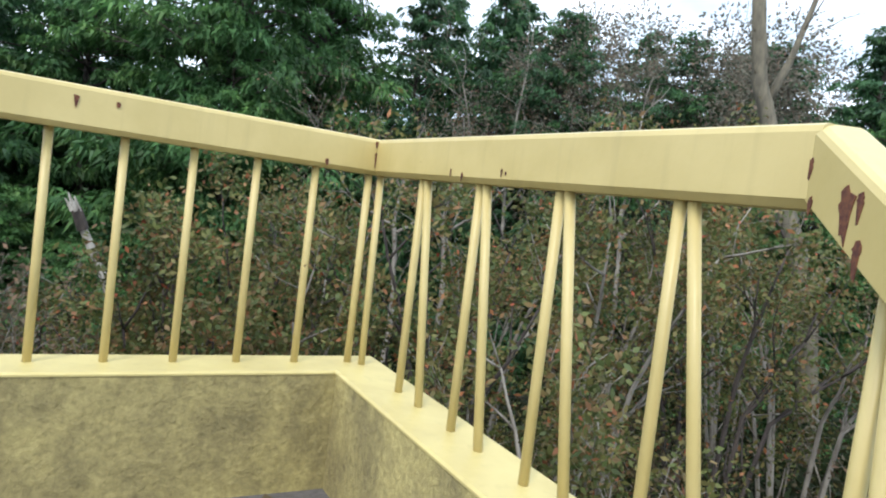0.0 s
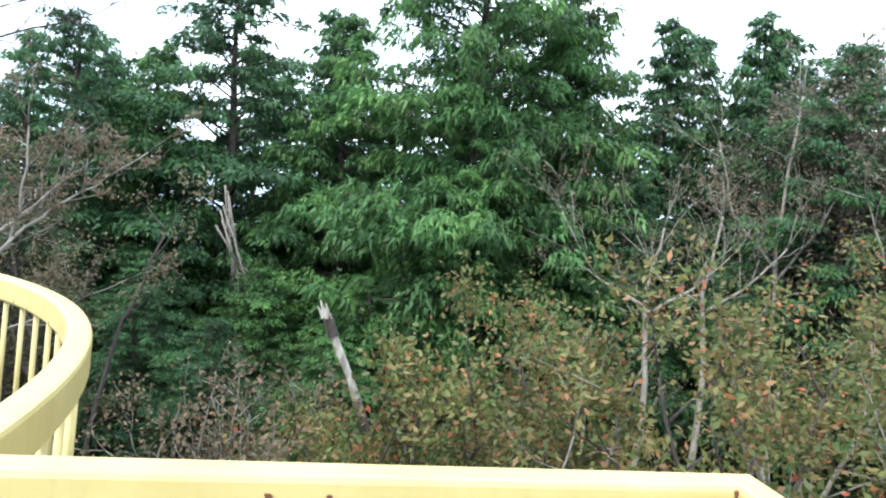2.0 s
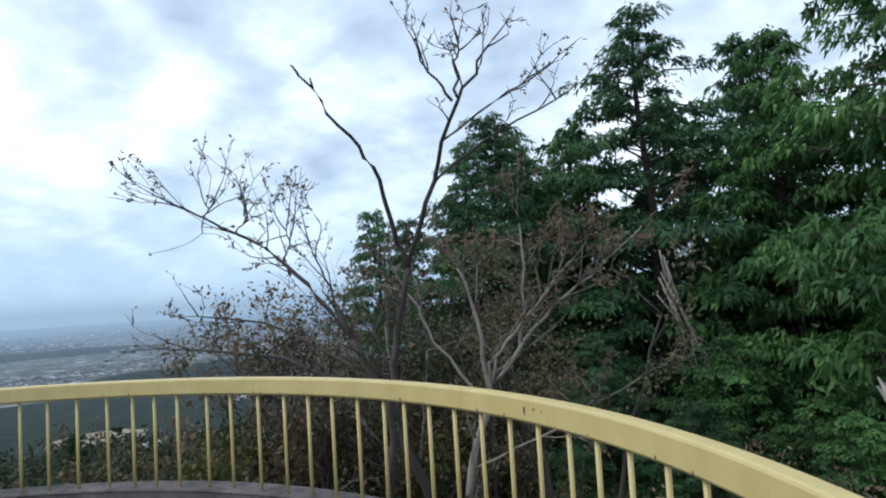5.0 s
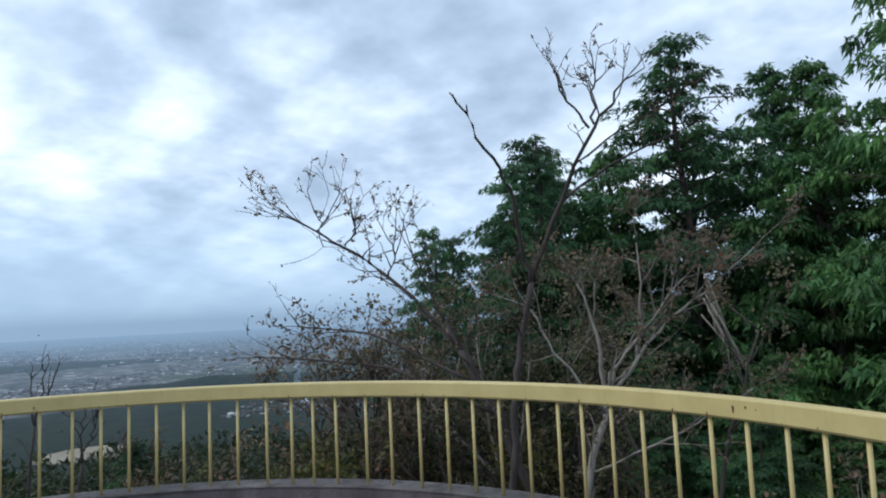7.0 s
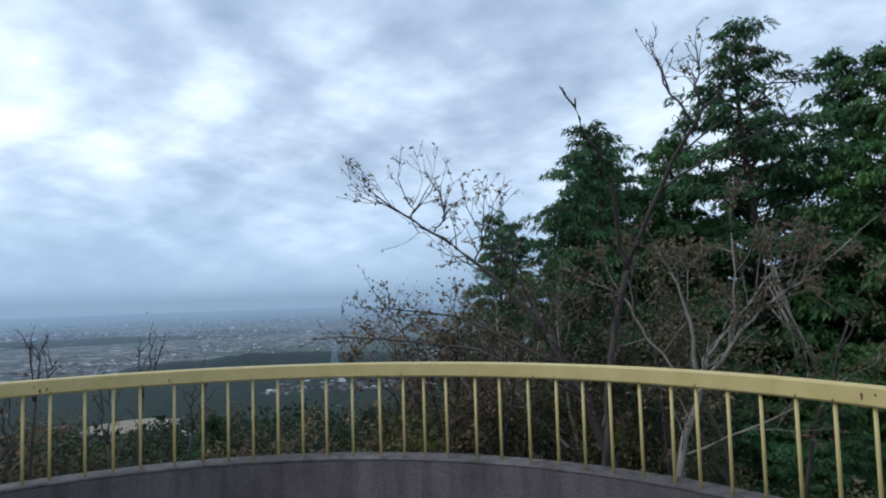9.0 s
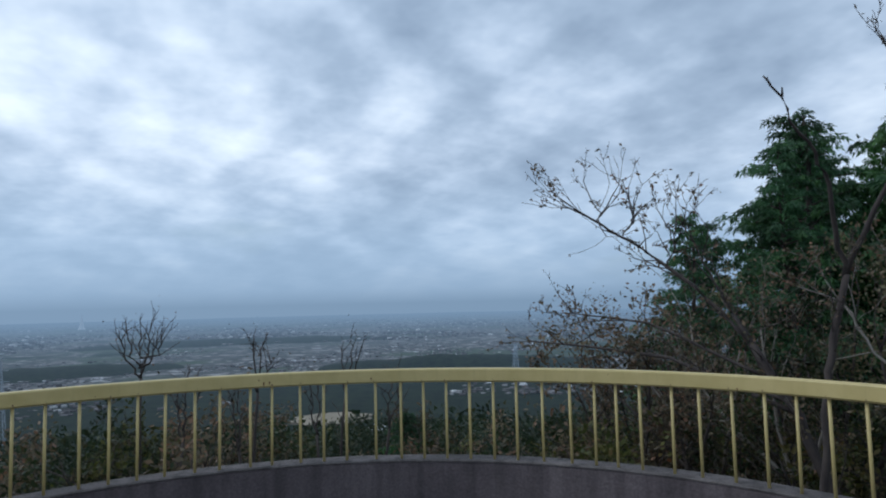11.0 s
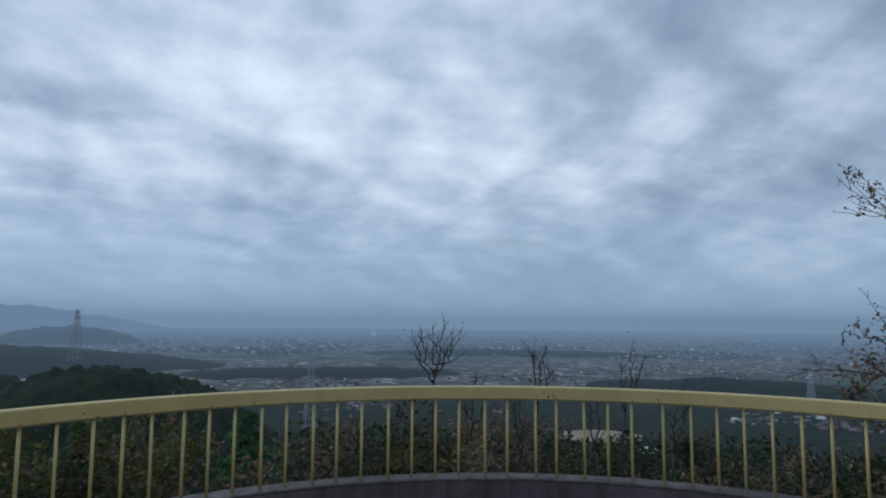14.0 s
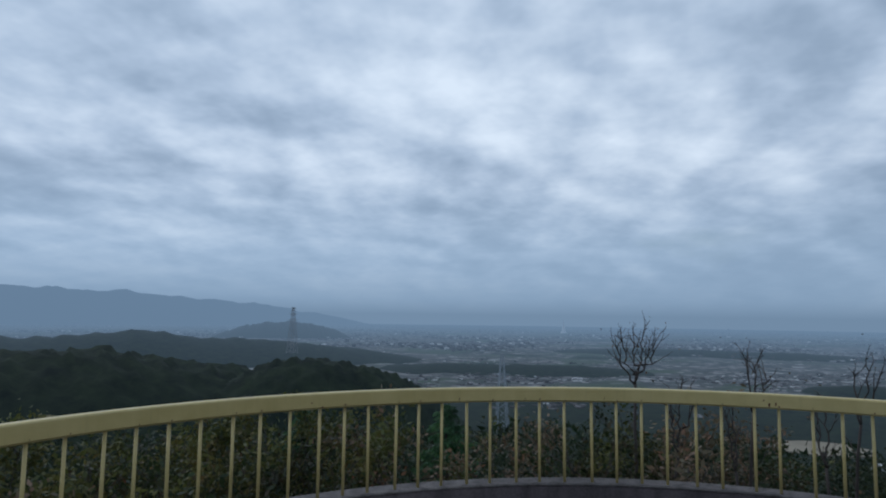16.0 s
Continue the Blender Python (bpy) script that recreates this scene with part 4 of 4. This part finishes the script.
for k in range(5):
    a = k * 1.3
    child("splinter", mesh_from("splinter", *tubes([([(-3.85 + 0.035 * math.cos(a), 7.10 + 0.035 * math.sin(a), 0.44), (-3.90 + 0.05 * math.cos(a), 7.06 + 0.05 * math.sin(a), 0.56 + 0.03 * (k % 3))], [0.03, 0.006])], 5), DEAD_WOOD), snag, "pale splinter")
dead = tagged(new("dead_branches"), "bundle of hanging grey dead branches on a trunk", "branch")
rr = random.Random(12)
for k in range(9):
    twigs, tips = [], []
    a = rr.uniform(-0.5, 1.0)
    foot = Vector((-9.05 + rr.uniform(-0.12, 0.2), 11.75 + rr.uniform(-0.1, 0.1), 2.0 - 0.1 * k))
    line = [foot, foot + Vector((0.05 + 0.03 * k, 0.1 * a, -0.4)), foot + Vector((0.08 + 0.07 * k, 0.3 * a, -0.95)), foot + Vector((0.12 + 0.13 * k, 0.5 * a, -1.4 + 0.05 * k))]
    for p in line[1:]:
        grow(p.copy(), Vector((0.3 + 0.5 * a, 0.2, -0.9)).normalized(), 0.45, 0.008, 1, rr, twigs, tips, 2, 0.4, -0.3)
    child("dead_branch", mesh_from("dead_branch", *tubes([(line, [0.018, 0.016, 0.012, 0.006])] + twigs, 4), GREY_BARK, True), dead)

# The tall bare trunk at the far end of the stairs' rail, and other grey stems.
woody("bare_tree", "tall pale trunk with peeling bark", "tree", [
    ([on_ground(5.0, 8.7), (4.95, 8.75, -0.9), (4.7, 8.8, 0.6), (4.2, 8.95, 2.0), (3.87, 9.03, 3.1), (3.7, 9.1, 4.4)], 0.16, 0.09),
    ([(4.0, 9.0, 2.9), (4.3, 9.1, 3.6), (4.6, 9.2, 4.6)], 0.06, 0.03),
    ([(4.8, 8.8, 0.4), (5.4, 8.9, 1.1), (5.9, 9.0, 1.7)], 0.03, 0.012),
], GREEN_BARK, DRY_LEAF, 14, 1, 0.06, 0.2, 3, twig=0.7, start_at=0.5)
for k, (x, y, top) in enumerate(((1.2, 14.5, 4.6), (0.0, 13.0, 2.2), (2.6, 15.5, 4.4), (4.4, 16.0, 4.6), (6.2, 16.5, 4.2), (-0.9, 12.4, 1.9), (3.4, 13.2, 3.3))):
    base = on_ground(x, y)
    woody("bare_tree", "thin grey leafless tree", "tree", [
        ([base, (x + 0.1, y, -0.6), (x - 0.05, y, top * 0.4), (x + 0.15, y + 0.1, top)], 0.07, 0.015),
        ([(x, y, top * 0.25), (x + 0.7, y + 0.2, top * 0.5), (x + 1.2, y + 0.3, top * 0.8)], 0.03, 0.01),
        ([(x, y, top * 0.3), (x - 0.8, y, top * 0.5), (x - 1.2, y - 0.2, top * 0.8)], 0.03, 0.01)],
        GREY_BARK, DRY_LEAF, 20 + k, 2, 0.06, 0.6, 4, "bare trees on the slope", twig=0.75, start_at=0.3, scatter=0.16)

# Shrubs: autumn colours close by, scrub down the slope.
r = random.Random(77)


def shrub(x, y, top, width, seed, leaf_mat, label, per_tip=9, size=0.085, limbs=6, depth=3, bark=TWIG):
    rr = random.Random(seed)
    base = on_ground(x, y)
    lines = []
    for k in range(limbs):
        a = rr.uniform(0, 6.283)
        reach = width * rr.uniform(0.5, 1.0)
        z = top - rr.uniform(0.0, 0.35) * (top - base.z)
        end = Vector((x + reach * math.cos(a), y + reach * math.sin(a), z))
        lines.append(([base, base.lerp(end, 0.45) + Vector((0, 0, 0.25 * (top - base.z))), end], 0.03, 0.008))
    return woody("shrub", label, "shrub", lines, bark, leaf_mat, seed, per_tip, size, 0.9, depth, "shrubs on the slope", twig=0.28 * width + 0.22, start_at=0.3, scatter=0.075)


for k, (x, y, top, wide) in enumerate(((-1.95, 5.1, 0.3, 0.6), (-1.0, 5.0, 0.6, 0.7), (0.1, 5.2, 0.82, 0.95), (1.2, 5.4, 0.95, 1.0), (2.4, 5.8, 1.15, 1.2), (3.5, 6.3, 1.1, 1.2), (-1.6, 6.3, 0.5, 0.8), (0.5, 7.0, 1.1, 1.2), (2.0, 7.6, 1.35, 1.3), (3.7, 8.1, 1.4, 1.3), (-0.9, 4.3, 0.0, 0.8), (0.9, 4.2, 0.1, 0.9), (-2.9, 6.0, -0.5, 0.6))):
    shrub(x, y, top, wide, 100 + k, AUTUMN, "autumn shrub with green, brown and orange leaves", 10, 0.056, 6, 3, GREY_BARK if k % 2 else TWIG)
for k, (x, y, top, wide) in enumerate(((-4.6, 6.4, -0.5, 0.9), (4.4, 5.4, -0.4, 1.2), (-3.6, 5.2, -0.6, 0.7), (2.6, 4.6, -0.7, 1.1), (5.6, 6.6, 0.2, 1.3), (-8.6, 5.4, 0.3, 0.8), (-9.4, 4.6, 0.25, 0.9))):
    shrub(x, y, top, wide, 150 + k, DRY_LEAF, "brown leafy shrub with grey stems", 3, 0.06, 6, 3, GREY_BARK)
for k in range(44):
    a = radians(r.uniform(120, 262))
    d = r.uniform(5.6, 11.5)
    x, y = -4.4 + d * math.cos(a), d * math.sin(a)
    top = 1.5 - (d + 2.0) * r.uniform(0.185, 0.25)
    shrub(x, y, top, r.uniform(0.8, 1.3), 200 + k, (SCRUB, OLIVE, SCRUB, DRY_LEAF)[k % 4], "low scrub with green and brown leaves", 5, 0.08, 5)

for k in range(11):
    a, d = radians(r.uniform(203, 245)), r.uniform(6.6, 10.0)
    shrub(-4.4 + d * math.cos(a), d * math.sin(a), r.uniform(-0.75, -0.25), r.uniform(0.9, 1.3), 260 + k, OLIVE, "autumn shrub with olive and orange leaves", 7, 0.085, 6)


# Tall twiggy shrubs among the bare trees.
for k, (x, y, top) in enumerate(((-6.6, 5.4, 1.5), (-7.4, 5.4, 1.45), (-5.8, 5.7, 1.3))):
    shrub(x, y, top, 0.95, 340 + k, BROWN_OLIVE, "tall twiggy shrub with sparse olive-brown leaves", 6, 0.05, 4, 3, TWIG)

# Brown shrubs on the slope round the bare tree's foot.
for k, (x, y, top) in enumerate(((-8.6, 5.2, 1.0), (-9.4, 4.6, 0.85), (-8.0, 6.2, 1.1), (-10.2, 5.4, 0.8), (-7.4, 5.4, 0.7))):
    shrub(x, y, top, 1.1, 320 + k, DRY_LEAF if k % 2 else SCRUB, "tangled brown shrub with dark dry leaves", 5, 0.07, 6)


def thicket(name, places, mat, seed, leaf, count, label, spread=(0.9, 0.9, 0.6)):
    """Dense undergrowth: heaps of leaves round many places."""
    rn = np.random.default_rng(seed)
    c = np.repeat(np.array(places), count, 0)
    d = rn.normal(size=c.shape)
    d /= np.linalg.norm(d, axis=1, keepdims=True)
    c = c + d * np.array(spread) * rn.uniform(0.55, 1.05, len(c))[:, None]
    head = d + rn.normal(size=c.shape) * 0.6
    head[:, 2] -= 0.2
    size = leaf * rn.uniform(0.6, 1.3, len(c))
    return tagged(new(name, leaf_mesh(name, leaf_quads(c, head, size, size * 0.65, rn, True), mat)), label, "undergrowth", kind="stuff")


def scatter_places(n, a0, a1, d0, d1, seed, rise):
    rr = random.Random(seed)
    out = []
    for k in range(n):
        a, d = radians(rr.uniform(a0, a1)), d0 + (d1 - d0) * rr.random() ** 0.8
        x, y = -4.4 + d * math.cos(a), d * math.sin(a)
        out.append((x, y, ground_height(x, y) + rr.uniform(0.1, rise)))
    return out


thicket("undergrowth", scatter_places(190, 20, 125, 8.0, 17, 1, 1.6), SCRUB, 1, 0.10, 620, "dark scrub under the cypresses")
thicket("undergrowth", scatter_places(230, 22, 122, 17, 30, 2, 6.0), CYPRESS_DARK, 2, 0.17, 620, "dark green wood behind the first trees", (1.6, 1.6, 1.3))
thicket("brown_wood", scatter_places(150, 49, 73, 16, 22, 7, 9.0), GREY_BROWN, 7, 0.085, 900, "grey-brown leafless wood with dry leaves", (1.0, 1.0, 0.9))
thicket("slope_scrub", scatter_places(200, 120, 270, 9, 24, 3, 1.3), SCRUB, 3, 0.11, 650, "green and brown scrub on the steep slope", (1.0, 1.0, 0.7))
thicket("slope_wood", scatter_places(520, 112, 275, 22, 95, 4, 3.0), WOOD_LEAF, 4, 0.32, 360, "treetops further down the slope", (2.4, 2.4, 1.8))
thicket("valley_wood", scatter_places(620, 112, 275, 90, 420, 5, 5.0), WOOD_LEAF, 5, 1.1, 130, "dark treetops on the valley side", (6.5, 6.5, 4.0))
for k, (x, y, top) in enumerate(((-14.5, 3.2, -0.5), (-13.5, -4.2, 0.0), (-15.5, -8.0, -1.6), (-12.2, -6.2, 0.0))):
    base = on_ground(x, y)
    thing, tall = FORMS[3]
    grown = (top - base.z) / tall
    first = thing.scale
    copy_thing(thing, pose(*base, 0, 0, 50 * k) @ Matrix.Diagonal((0.42 / first.x, 0.42 / first.y, grown / first.z, 1)))


# Fallen leaves on the deck by the entrance corner.
for k, (x, y) in enumerate(((-0.40, 1.86), (-0.47, 1.80), (-0.34, 1.80), (-0.62, 1.76), (-0.30, 1.72), (-0.55, 1.70))):
    rr = random.Random(300 + k)
    size = rr.uniform(0.03, 0.05)
    verts = []
    for layer in (0.0, 0.002):
        verts += [(-size, 0, 0.004 + layer), (-size * 0.3, -size * 0.45, 0.010 + layer), (size * 0.5, -size * 0.35, 0.008 + layer), (size, 0, 0.014 + layer), (size * 0.5, size * 0.35, 0.009 + layer), (-size * 0.3, size * 0.45, 0.012 + layer)]
    faces = [(0, 1, 2, 3, 4, 5)[::-1], (6, 7, 8, 9, 10, 11)] + [(i, (i + 1) % 6, 6 + (i + 1) % 6, 6 + i) for i in range(6)]
    leaf = tagged(new("fallen_leaf", mesh_from("fallen_leaf", verts, faces, DRY_LEAF)), "curled red-brown leaf lying on the concrete", "leaf", "fallen leaves")
    leaf.matrix_basis = pose(x, y, 0.001, 0, 0, rr.uniform(0, 360))
